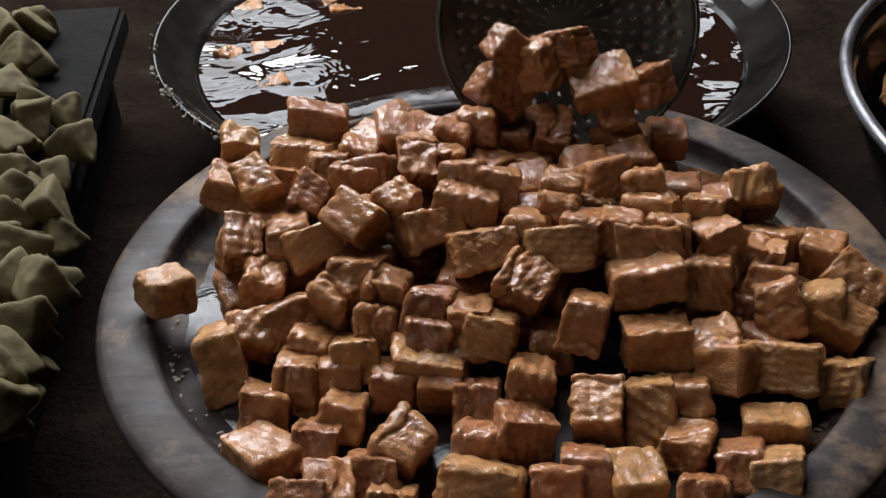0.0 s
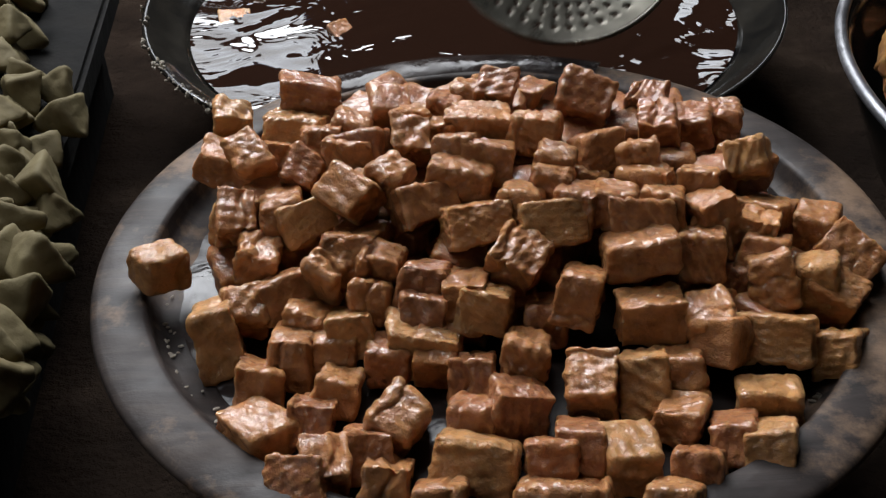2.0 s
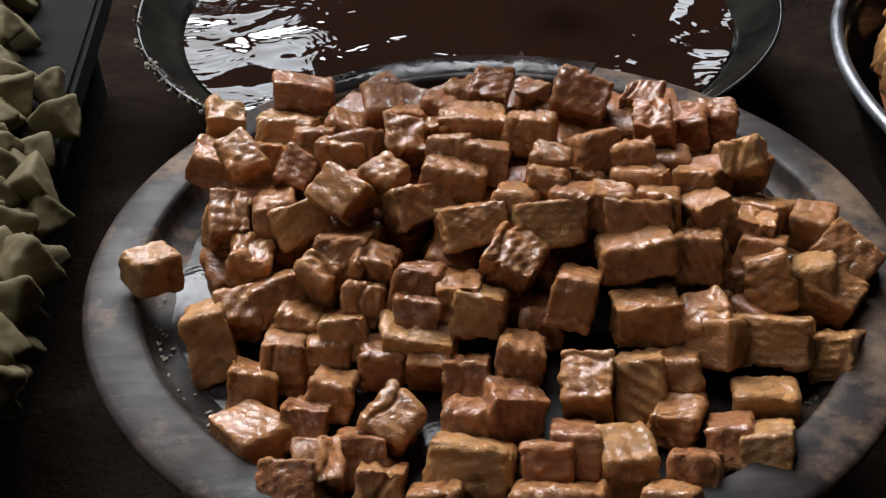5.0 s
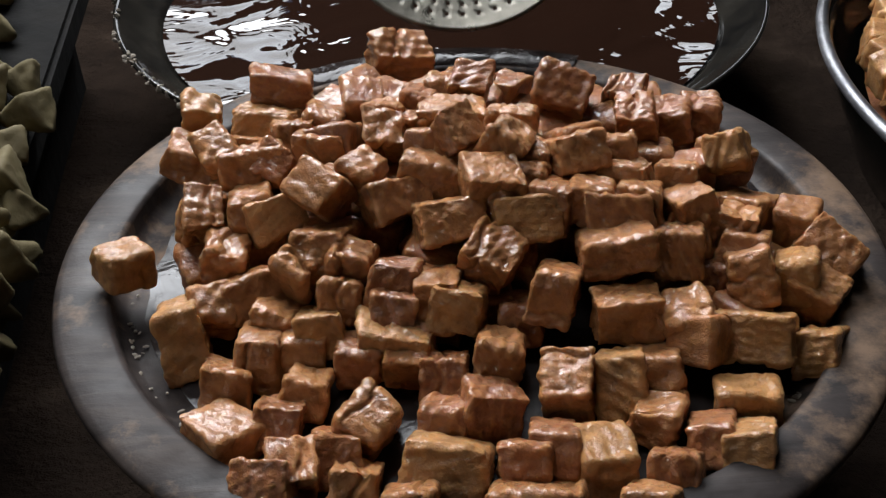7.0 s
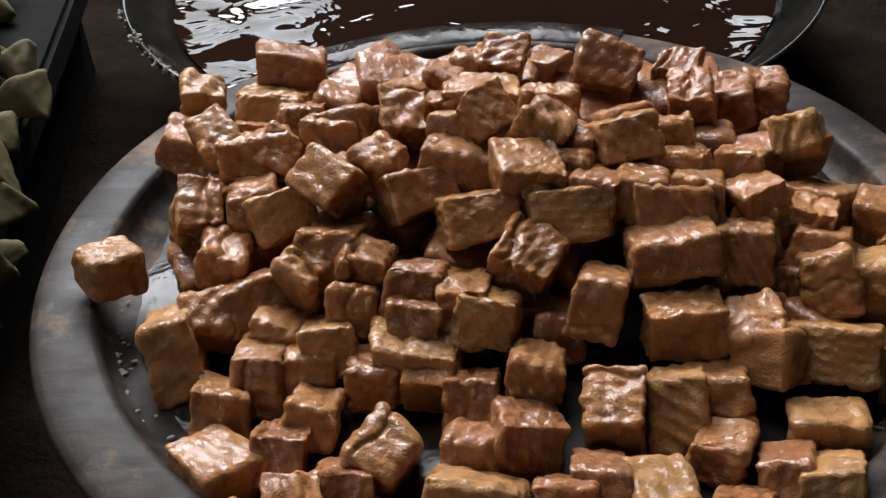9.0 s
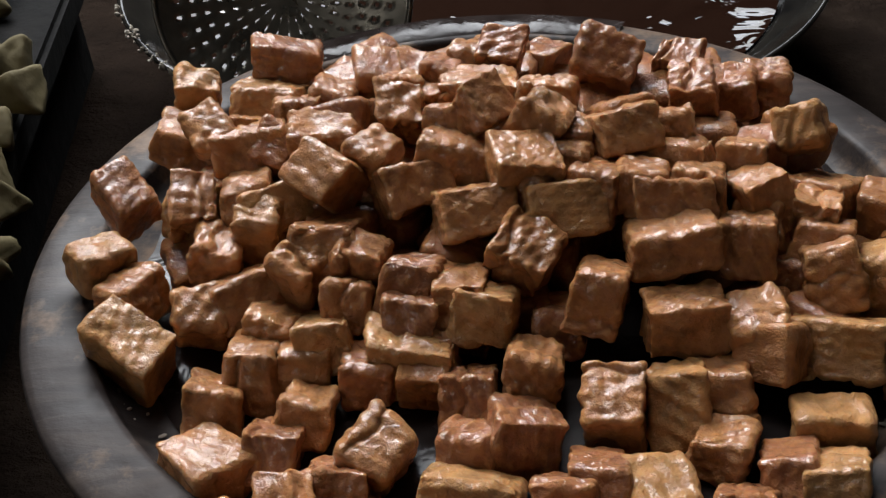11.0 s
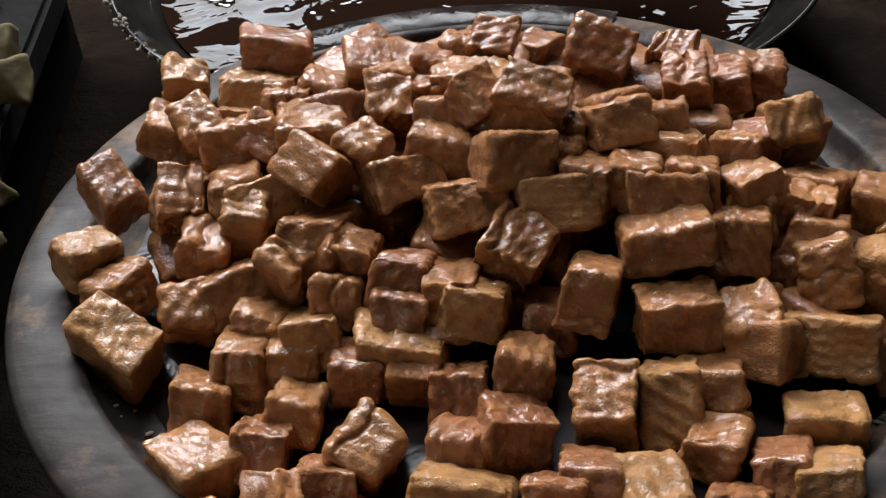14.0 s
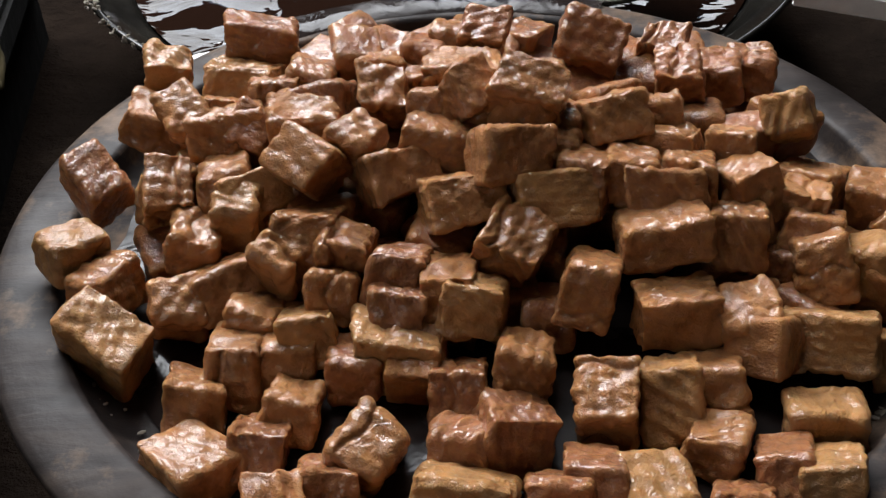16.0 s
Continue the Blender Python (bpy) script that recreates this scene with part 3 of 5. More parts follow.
piece((-0.0156, -0.0967, 0.0398), (-29, -3, -4), (0.0207, 0.0243, 0.0207), 2)
piece((-0.0175, -0.1242, 0.0385), (-30, -1, -5), (0.0207, 0.0230, 0.0207), 2)
piece((0.0153, -0.1491, 0.0392), (-38, -6, -6), (0.0207, 0.0239, 0.0207), 2)
piece((0.0762, -0.1546, 0.0393), (-37, -11, -12), (0.0207, 0.0239, 0.0207), 2)
piece((-0.0863, -0.1570, 0.0389), (-24, 49, 60), (0.0255, 0.0246, 0.0207), 2)
piece((0.0199, -0.0639, 0.0450), (-21, -2, -10), (0.0207, 0.0244, 0.0207), 2)
piece((0.0495, 0.0163, 0.0670), (-21, -2, -11), (0.0207, 0.0250, 0.0207), 0)
piece((0.1145, -0.0412, 0.0475), (-21, -9, -17), (0.0207, 0.0249, 0.0207), 2)
piece((-0.0313, -0.0855, 0.0409), (12, 0, -4), (0.0207, 0.0254, 0.0271), 0)
moved_back = piece((0.12, 0.60, -0.02), (20, 10, 15), (0.036, 0.026, 0.025), 0)

# pieces inside the heap, under the outer ones, coloured dark as gap shade
INSIDE = "fried dough cube buried inside the heap, coloured dark for the shade there"
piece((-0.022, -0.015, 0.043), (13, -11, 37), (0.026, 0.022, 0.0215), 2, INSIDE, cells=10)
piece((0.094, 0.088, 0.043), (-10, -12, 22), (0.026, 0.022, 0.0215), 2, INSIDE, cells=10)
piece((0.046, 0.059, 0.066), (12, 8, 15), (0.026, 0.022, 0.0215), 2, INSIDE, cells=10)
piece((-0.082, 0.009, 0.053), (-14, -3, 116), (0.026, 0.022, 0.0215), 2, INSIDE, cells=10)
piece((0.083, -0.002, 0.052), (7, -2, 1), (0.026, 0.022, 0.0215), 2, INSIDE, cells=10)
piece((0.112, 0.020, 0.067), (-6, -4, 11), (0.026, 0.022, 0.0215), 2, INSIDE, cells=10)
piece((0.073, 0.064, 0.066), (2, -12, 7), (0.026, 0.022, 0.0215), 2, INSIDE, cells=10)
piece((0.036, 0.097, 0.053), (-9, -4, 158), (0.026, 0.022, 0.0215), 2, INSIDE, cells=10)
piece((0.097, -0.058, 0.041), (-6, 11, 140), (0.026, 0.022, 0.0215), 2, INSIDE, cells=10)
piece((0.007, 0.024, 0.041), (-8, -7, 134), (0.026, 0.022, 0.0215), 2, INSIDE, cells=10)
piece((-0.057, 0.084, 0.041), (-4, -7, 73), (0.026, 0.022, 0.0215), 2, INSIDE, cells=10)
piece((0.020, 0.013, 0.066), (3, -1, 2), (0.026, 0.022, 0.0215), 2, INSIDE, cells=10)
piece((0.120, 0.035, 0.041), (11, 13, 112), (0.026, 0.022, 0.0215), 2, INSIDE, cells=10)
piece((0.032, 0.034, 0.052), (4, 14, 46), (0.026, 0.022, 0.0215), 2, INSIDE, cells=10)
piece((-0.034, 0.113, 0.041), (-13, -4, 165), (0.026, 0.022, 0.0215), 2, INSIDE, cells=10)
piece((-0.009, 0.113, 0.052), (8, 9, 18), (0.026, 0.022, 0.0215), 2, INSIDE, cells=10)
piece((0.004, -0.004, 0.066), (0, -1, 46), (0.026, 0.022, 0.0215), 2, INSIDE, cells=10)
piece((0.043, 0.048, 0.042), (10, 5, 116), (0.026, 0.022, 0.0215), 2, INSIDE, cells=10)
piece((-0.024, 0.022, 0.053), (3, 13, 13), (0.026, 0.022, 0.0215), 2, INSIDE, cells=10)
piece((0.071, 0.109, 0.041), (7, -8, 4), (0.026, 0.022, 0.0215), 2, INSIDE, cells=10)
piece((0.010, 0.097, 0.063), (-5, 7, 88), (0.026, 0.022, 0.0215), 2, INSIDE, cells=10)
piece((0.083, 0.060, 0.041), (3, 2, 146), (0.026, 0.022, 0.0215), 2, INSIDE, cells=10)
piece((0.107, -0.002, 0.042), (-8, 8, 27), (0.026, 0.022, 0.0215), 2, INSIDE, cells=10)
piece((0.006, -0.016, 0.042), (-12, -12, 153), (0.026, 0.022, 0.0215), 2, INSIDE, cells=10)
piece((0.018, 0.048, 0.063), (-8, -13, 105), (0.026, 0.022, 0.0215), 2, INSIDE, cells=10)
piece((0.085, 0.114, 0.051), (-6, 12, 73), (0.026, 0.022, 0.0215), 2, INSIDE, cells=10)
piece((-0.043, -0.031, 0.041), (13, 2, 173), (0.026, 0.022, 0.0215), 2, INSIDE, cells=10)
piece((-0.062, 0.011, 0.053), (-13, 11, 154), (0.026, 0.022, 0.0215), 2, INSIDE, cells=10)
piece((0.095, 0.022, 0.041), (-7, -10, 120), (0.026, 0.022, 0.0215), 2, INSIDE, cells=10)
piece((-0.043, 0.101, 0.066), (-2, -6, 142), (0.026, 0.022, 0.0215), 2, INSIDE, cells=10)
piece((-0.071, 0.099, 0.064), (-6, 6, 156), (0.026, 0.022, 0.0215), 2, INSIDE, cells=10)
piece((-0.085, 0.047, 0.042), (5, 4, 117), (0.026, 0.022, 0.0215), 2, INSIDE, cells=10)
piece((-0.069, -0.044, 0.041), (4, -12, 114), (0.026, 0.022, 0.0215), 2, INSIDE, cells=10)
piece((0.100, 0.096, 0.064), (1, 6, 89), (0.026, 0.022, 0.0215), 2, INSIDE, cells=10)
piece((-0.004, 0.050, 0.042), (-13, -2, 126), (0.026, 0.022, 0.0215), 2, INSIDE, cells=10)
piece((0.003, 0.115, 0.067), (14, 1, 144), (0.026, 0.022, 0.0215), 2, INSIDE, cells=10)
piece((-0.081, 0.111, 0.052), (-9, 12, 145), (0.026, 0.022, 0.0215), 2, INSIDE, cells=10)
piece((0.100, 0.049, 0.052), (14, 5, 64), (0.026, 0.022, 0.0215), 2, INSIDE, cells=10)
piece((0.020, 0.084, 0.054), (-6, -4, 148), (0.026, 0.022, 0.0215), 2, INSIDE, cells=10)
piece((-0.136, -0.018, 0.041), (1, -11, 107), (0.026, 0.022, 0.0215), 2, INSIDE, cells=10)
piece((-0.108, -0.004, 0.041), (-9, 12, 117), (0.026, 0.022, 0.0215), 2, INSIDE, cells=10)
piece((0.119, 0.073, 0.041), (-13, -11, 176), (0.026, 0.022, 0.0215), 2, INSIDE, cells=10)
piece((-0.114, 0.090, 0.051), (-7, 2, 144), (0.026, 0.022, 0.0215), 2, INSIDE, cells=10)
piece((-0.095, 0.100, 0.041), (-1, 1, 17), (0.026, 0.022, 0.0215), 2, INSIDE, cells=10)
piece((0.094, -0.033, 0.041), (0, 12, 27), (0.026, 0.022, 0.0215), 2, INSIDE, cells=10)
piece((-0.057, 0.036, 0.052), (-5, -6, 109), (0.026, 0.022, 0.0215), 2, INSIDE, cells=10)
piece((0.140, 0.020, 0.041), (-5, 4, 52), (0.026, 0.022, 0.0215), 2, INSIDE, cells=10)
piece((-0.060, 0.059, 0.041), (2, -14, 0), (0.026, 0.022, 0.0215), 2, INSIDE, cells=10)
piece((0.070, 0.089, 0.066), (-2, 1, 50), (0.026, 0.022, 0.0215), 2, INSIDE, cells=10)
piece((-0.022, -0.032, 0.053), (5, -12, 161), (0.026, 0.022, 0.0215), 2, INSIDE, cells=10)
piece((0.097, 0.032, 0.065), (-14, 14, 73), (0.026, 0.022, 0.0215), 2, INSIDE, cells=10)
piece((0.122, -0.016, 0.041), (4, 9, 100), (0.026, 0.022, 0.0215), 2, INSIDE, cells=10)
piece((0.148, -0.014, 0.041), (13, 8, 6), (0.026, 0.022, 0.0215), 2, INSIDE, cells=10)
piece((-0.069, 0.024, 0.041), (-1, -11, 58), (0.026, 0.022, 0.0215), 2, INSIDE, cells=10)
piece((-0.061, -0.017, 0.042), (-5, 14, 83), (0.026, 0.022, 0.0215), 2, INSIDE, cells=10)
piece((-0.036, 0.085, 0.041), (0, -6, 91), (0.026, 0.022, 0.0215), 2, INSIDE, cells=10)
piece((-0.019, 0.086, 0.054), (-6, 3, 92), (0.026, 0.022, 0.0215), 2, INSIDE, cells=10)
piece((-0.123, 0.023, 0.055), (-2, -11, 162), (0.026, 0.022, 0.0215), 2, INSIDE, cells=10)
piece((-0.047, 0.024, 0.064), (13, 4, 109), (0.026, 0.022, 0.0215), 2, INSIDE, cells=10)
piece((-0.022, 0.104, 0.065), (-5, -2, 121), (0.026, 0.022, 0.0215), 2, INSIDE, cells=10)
piece((-0.084, -0.027, 0.041), (-8, 3, 106), (0.026, 0.022, 0.0215), 2, INSIDE, cells=10)
piece((0.069, 0.076, 0.041), (-10, -3, 86), (0.026, 0.022, 0.0215), 2, INSIDE, cells=10)
piece((-0.057, 0.111, 0.041), (-2, 13, 34), (0.026, 0.022, 0.0215), 2, INSIDE, cells=10)
piece((0.007, 0.111, 0.041), (-12, 4, 137), (0.026, 0.022, 0.0215), 2, INSIDE, cells=10)
piece((-0.069, 0.073, 0.055), (12, 1, 97), (0.026, 0.022, 0.0215), 2, INSIDE, cells=10)
piece((0.031, -0.014, 0.052), (-4, 2, 130), (0.026, 0.022, 0.0215), 2, INSIDE, cells=10)
piece((0.015, 0.059, 0.041), (6, 7, 115), (0.026, 0.022, 0.0215), 2, INSIDE, cells=10)
piece((0.004, 0.087, 0.043), (2, -12, 87), (0.026, 0.022, 0.0215), 2, INSIDE, cells=10)
piece((0.020, -0.033, 0.052), (-14, 14, 156), (0.026, 0.022, 0.0215), 2, INSIDE, cells=10)
piece((-0.004, 0.005, 0.052), (-11, 7, 158), (0.026, 0.022, 0.0215), 2, INSIDE, cells=10)
piece((0.061, 0.023, 0.053), (4, 8, 170), (0.026, 0.022, 0.0215), 2, INSIDE, cells=10)
piece((0.121, -0.066, 0.042), (12, -1, 135), (0.026, 0.022, 0.0215), 2, INSIDE, cells=10)
piece((-0.047, -0.005, 0.051), (2, 6, 149), (0.026, 0.022, 0.0215), 2, INSIDE, cells=10)
piece((-0.058, 0.083, 0.077), (3, -9, 95), (0.026, 0.022, 0.0215), 2, INSIDE, cells=10)
piece((-0.045, -0.053, 0.042), (-12, -4, 162), (0.026, 0.022, 0.0215), 2, INSIDE, cells=10)
piece((0.023, 0.012, 0.041), (11, 0, 54), (0.026, 0.022, 0.0215), 2, INSIDE, cells=10)
piece((-0.127, 0.073, 0.041), (-13, 3, 82), (0.026, 0.022, 0.0215), 2, INSIDE, cells=10)
piece((0.084, 0.038, 0.052), (-8, -7, 81), (0.026, 0.022, 0.0215), 2, INSIDE, cells=10)
piece((0.023, 0.113, 0.064), (0, 7, 47), (0.026, 0.022, 0.0215), 2, INSIDE, cells=10)
piece((-0.060, 0.116, 0.064), (13, -1, 48), (0.026, 0.022, 0.0215), 2, INSIDE, cells=10)
piece((0.047, 0.018, 0.042), (8, 6, 44), (0.026, 0.022, 0.0215), 2, INSIDE, cells=10)
piece((-0.135, 0.032, 0.041), (-14, -10, 84), (0.026, 0.022, 0.0215), 2, INSIDE, cells=10)
piece((-0.114, 0.035, 0.043), (-12, -9, 10), (0.026, 0.022, 0.0215), 2, INSIDE, cells=10)
piece((-0.008, 0.034, 0.054), (-4, -14, 97), (0.026, 0.022, 0.0215), 2, INSIDE, cells=10)
piece((-0.008, 0.063, 0.065), (5, 7, 50), (0.026, 0.022, 0.0215), 2, INSIDE, cells=10)
piece((-0.097, 0.074, 0.041), (4, -10, 92), (0.026, 0.022, 0.0215), 2, INSIDE, cells=10)
piece((0.048, -0.004, 0.052), (3, -2, 77), (0.026, 0.022, 0.0215), 2, INSIDE, cells=10)
piece((-0.017, -0.054, 0.041), (8, 5, 162), (0.026, 0.022, 0.0215), 2, INSIDE, cells=10)
piece((-0.033, 0.061, 0.051), (-7, 4, 78), (0.026, 0.022, 0.0215), 2, INSIDE, cells=10)
piece((0.069, -0.029, 0.055), (0, -13, 33), (0.026, 0.022, 0.0215), 2, INSIDE, cells=10)
piece((0.136, -0.028, 0.042), (3, -4, 39), (0.026, 0.022, 0.0215), 2, INSIDE, cells=10)
piece((-0.095, -0.043, 0.041), (7, 0, 94), (0.026, 0.022, 0.0215), 2, INSIDE, cells=10)
piece((0.137, 0.048, 0.043), (-1, 13, 133), (0.026, 0.022, 0.0215), 2, INSIDE, cells=10)
piece((0.007, -0.053, 0.041), (-5, 12, 94), (0.026, 0.022, 0.0215), 2, INSIDE, cells=10)
piece((-0.095, 0.023, 0.041), (9, -3, 33), (0.026, 0.022, 0.0215), 2, INSIDE, cells=10)
piece((-0.084, -0.007, 0.041), (1, 12, 55), (0.026, 0.022, 0.0215), 2, INSIDE, cells=10)
piece((0.134, 0.033, 0.065), (6, 4, 108), (0.026, 0.022, 0.0215), 2, INSIDE, cells=10)
piece((0.031, 0.059, 0.054), (-1, -2, 6), (0.026, 0.022, 0.0215), 2, INSIDE, cells=10)
piece((-0.044, 0.022, 0.042), (7, -10, 116), (0.026, 0.022, 0.0215), 2, INSIDE, cells=10)


# ---- skimmer ----
def skimmer():
    """A perforated round ladle; its hollow faces +z, its long handle leaves towards +y."""
    base = tagged(new("skimmer"), "round perforated metal skimmer ladle with a long handle", "ladle")
    rings, seg, rad = 28, 160, 0.080
    verts, faces = [(0, 0, -0.016)], []
    for j in range(1, rings + 1):
        r = rad * j / rings
        for i in range(seg):
            a = 2 * math.pi * i / seg
            verts.append((r * math.cos(a), r * math.sin(a), -0.016 + 0.016 * (r / rad) ** 2))
    for i in range(seg):
        faces.append((0, 1 + i, 1 + (i + 1) % seg))
    for j in range(rings - 1):
        step = 4 if j > 15 else (5 if j > 8 else 8)
        for i in range(seg):
            if 3 <= j <= 23 and j % 3 == 1 and i % step == 0:
                continue
            k = (i + 1) % seg
            faces.append((1 + j * seg + i, 1 + (j + 1) * seg + i, 1 + (j + 1) * seg + k, 1 + j * seg + k))
    bowl = part("bowl", mesh_of("bowl", verts, faces, LADLE), base)
    thick = bowl.modifiers.new("thickness", "SOLIDIFY")
    thick.thickness = 0.0012
    prof = [(rad + 0.0018 * math.cos(a), 0.0018 * math.sin(a)) for a in [2 * math.pi * k / 8 for k in range(8)]]
    part("rim", lathe("rim", prof, LADLE, 96, closed=True), base)
    hv, hf, n = [], [], 12
    for y, z, w in ((0.070, 0.001, 0.011), (0.10, 0.006, 0.009), (0.16, 0.022, 0.007), (0.34, 0.075, 0.007), (0.46, 0.110, 0.009)):
        for k in range(n):
            a = 2 * math.pi * k / n
            hv.append((w * math.cos(a), y, z + 0.45 * w * math.sin(a)))
    for j in range(4):
        for k in range(n):
            q = (k + 1) % n
            hf.append((j * n + k, j * n + q, (j + 1) * n + q, (j + 1) * n + k))
    hf += [tuple(range(n)), tuple(range(5 * n - 1, 4 * n - 1, -1))]
    part("handle", mesh_of("handle", hv, hf, LADLE), base)
    return base


SKIMMER = skimmer()


# ---- tray of raw dough ----
def dough_tray():
    base = tagged(new("dough_tray"), "low black board holding raw dough shells", "tray")
    base.matrix_basis = pose(-0.276, 0.10, 0, 0, 0, 7.0)
    part("board", slab("board", (-0.42, -0.42, -0.012), (0.0, 0.34, 0.014), TRAY, 0.004), base)
    for x in (-0.38, -0.05):
        part("batten", slab("batten", (x, -0.40, GROUND - 0.004), (x + 0.03, 0.32, -0.012), TRAY, 0.003), base)


dough_tray()


def dough_mesh(seed):
    """A pinched triangular shell of rolled dough with a pointed tip and a fold."""
    rnd = random.Random(seed)
    bm = bmesh.new()
    bmesh.ops.create_icosphere(bm, subdivisions=4, radius=1.0)
    # three pinched corners and a ridge: a soft tetrahedron, thin and twisted
    normals = [Vector((math.cos(k * 2.094 + rnd.uniform(-0.3, 0.3)), math.sin(k * 2.094 + rnd.uniform(-0.3, 0.3)), rnd.uniform(0.25, 0.55))).normalized() for k in range(3)]
    normals.append(Vector((rnd.uniform(-0.25, 0.25), rnd.uniform(-0.25, 0.25), -1)).normalized())
    twist = rnd.uniform(-0.5, 0.5)
    for v in bm.verts:
        d = v.co.normalized()
        r = sum(max(0.0, d.dot(n)) ** 6 for n in normals) ** (-1 / 6)
        p = d * min(r, 2.6) * 0.62
        p.z -= 0.16 * math.exp(-((p.x * 0.8 + p.y * 0.3) / 0.22) ** 2) * max(0.0, p.z)
        a = twist * p.z
        v.co = Vector((p.x * math.cos(a) - p.y * math.sin(a), p.x * math.sin(a) + p.y * math.cos(a), p.z * 0.9))
        v.co += 0.05 * noise.noise_vector(v.co * 2.2 + Vector((seed, 0, 0)))
        v.co *= 0.0150
    me = bpy.data.meshes.new("dough_shell")
    bm.to_mesh(me)
    bm.free()
    me.materials.append(DOUGH)
    me.shade_smooth()
    return me


SHELLS = [dough_mesh(k) for k in range(6)]


def shell(x, y, z, rx, ry, rz, kind):
    ob = new("dough_shell", SHELLS[kind % 6])
    ob.matrix_basis = pose(x, y, z, rx, ry, rz)
    tagged(ob, "pale raw dough shell with pinched pointed corners", "dough", "raw dough shells on the board")


shell(-0.352, 0.304, 0.027, -3, -7, 22, 0)
shell(-0.350, 0.260, 0.026, 16, -26, 252, 1)
shell(-0.298, 0.210, 0.029, 25, -21, 129, 2)
shell(-0.322, 0.215, 0.029, 15, -10, 291, 3)
shell(-0.316, 0.167, 0.029, 27, -24, 265, 4)
shell(-0.282, 0.166, 0.030, -9, -12, 131, 5)
shell(-0.280, 0.123, 0.028, -25, -39, 273, 6)
shell(-0.309, 0.134, 0.028, 7, -6, 150, 7)
shell(-0.301, 0.104, 0.027, -19, -4, 299, 8)
shell(-0.280, 0.093, 0.029, 22, -10, 250, 9)
shell(-0.289, 0.075, 0.027, 16, -24, 157, 10)
shell(-0.259, 0.060, 0.027, 4, -10, 207, 11)
shell(-0.272, 0.043, 0.027, -16, -1, 108, 12)
shell(-0.295, 0.049, 0.028, -24, -26, 30, 13)
shell(-0.254, 0.011, 0.027, 12, 3, 225, 14)
shell(-0.268, 0.006, 0.027, 9, -11, 297, 15)
shell(-0.283, 0.006, 0.028, 24, -21, 102, 16)
shell(-0.250, -0.023, 0.028, 25, -7, 177, 17)
shell(-0.260, -0.032, 0.028, 8, -19, 198, 18)
shell(-0.248, -0.052, 0.030, 25, -2, 45, 19)
shell(-0.258, -0.058, 0.028, -8, 1, 112, 20)
shell(-0.241, -0.082, 0.030, -15, -21, 345, 21)
shell(-0.320, 0.098, 0.028, 25, -15, 82, 22)
shell(-0.344, 0.168, 0.029, 1, -17, 49, 23)
shell(-0.366, 0.234, 0.027, 25, 3, 347, 24)
shell(-0.392, 0.311, 0.027, -27, -15, 265, 25)
shell(-0.366, 0.364, 0.029, -26, -29, 254, 26)
shell(-0.391, 0.353, 0.026, 20, 4, 89, 27)
shell(-0.250, -0.086, 0.026, 28, -5, 163, 28)
shell(-0.278, -0.032, 0.028, 24, -23, 19, 29)
shell(-0.351, 0.282, 0.042, -16, -4, 341, 30)
shell(-0.341, 0.230, 0.040, -22, -41, 299, 31)
shell(-0.315, 0.191, 0.038, 40, -2, 328, 32)
shell(-0.316, 0.145, 0.043, -27, -34, 346, 33)
shell(-0.294, 0.110, 0.040, 26, -34, 107, 34)
shell(-0.292, 0.088, 0.042, -22, 0, 316, 35)
shell(-0.267, 0.071, 0.040, -18, -43, 152, 36)
shell(-0.288, 0.056, 0.038, 6, -3, 204, 37)
shell(-0.274, 0.030, 0.042, 8, 9, 191, 38)
shell(-0.293, 0.035, 0.043, -13, -36, 79, 39)
shell(-0.245, -0.007, 0.043, -24, 1, 325, 40)
shell(-0.265, -0.007, 0.041, -32, -7, 136, 41)
shell(-0.284, -0.005, 0.043, -24, -30, 173, 42)
shell(-0.243, -0.038, 0.041, -28, -22, 240, 43)
shell(-0.262, -0.045, 0.041, -39, -20, 149, 44)
shell(-0.244, -0.067, 0.041, -42, -28, 342, 45)
shell(-0.251, -0.071, 0.043, 39, 0, 156, 46)
shell(-0.235, -0.096, 0.044, -17, -9, 211, 47)
shell(-0.306, 0.080, 0.041, -22, -25, 231, 48)
shell(-0.339, 0.142, 0.040, -13, -23, 116, 49)
shell(-0.365, 0.210, 0.043, 4, -43, 266, 50)
shell(-0.390, 0.284, 0.041, 25, -15, 111, 51)
shell(-0.365, 0.334, 0.043, -29, -28, 174, 52)
shell(-0.371, 0.314, 0.043, -34, -24, 191, 53)
shell(-0.242, -0.097, 0.042, -35, 0, 200, 54)
shell(-0.272, -0.044, 0.041, -10, -26, 320, 55)


# ---- metal bowl with more pieces ----
def metal_bowl():
    base = tagged(new("metal_bowl"), "large metal bowl of fried pieces with a bright rolled rim", "bowl")
    base.location = (0.526, 0.125, 0)
    prof = [(0.001, GROUND), (0.17, GROUND), (0.215, -0.07), (0.262, -0.02), (0.292, 0.045), (0.296, 0.058)]
    inner = [(0.291, 0.056), (0.286, 0.045), (0.256, -0.018), (0.21, -0.064), (0.16, -0.083), (0.001, -0.083)]
    part("vessel", lathe("vessel", prof + inner, PAN, 96, 0.001, 12), base)
    ring = [(0.297 + 0.0042 * math.cos(a), 0.0585 + 0.0040 * math.sin(a)) for a in [2 * math.pi * k / 10 for k in range(10)]]
    part("rolled_rim", lathe("rolled_rim", ring, STEEL, 128, 0.0006, 14, closed=True), base, "bright worn steel rim")


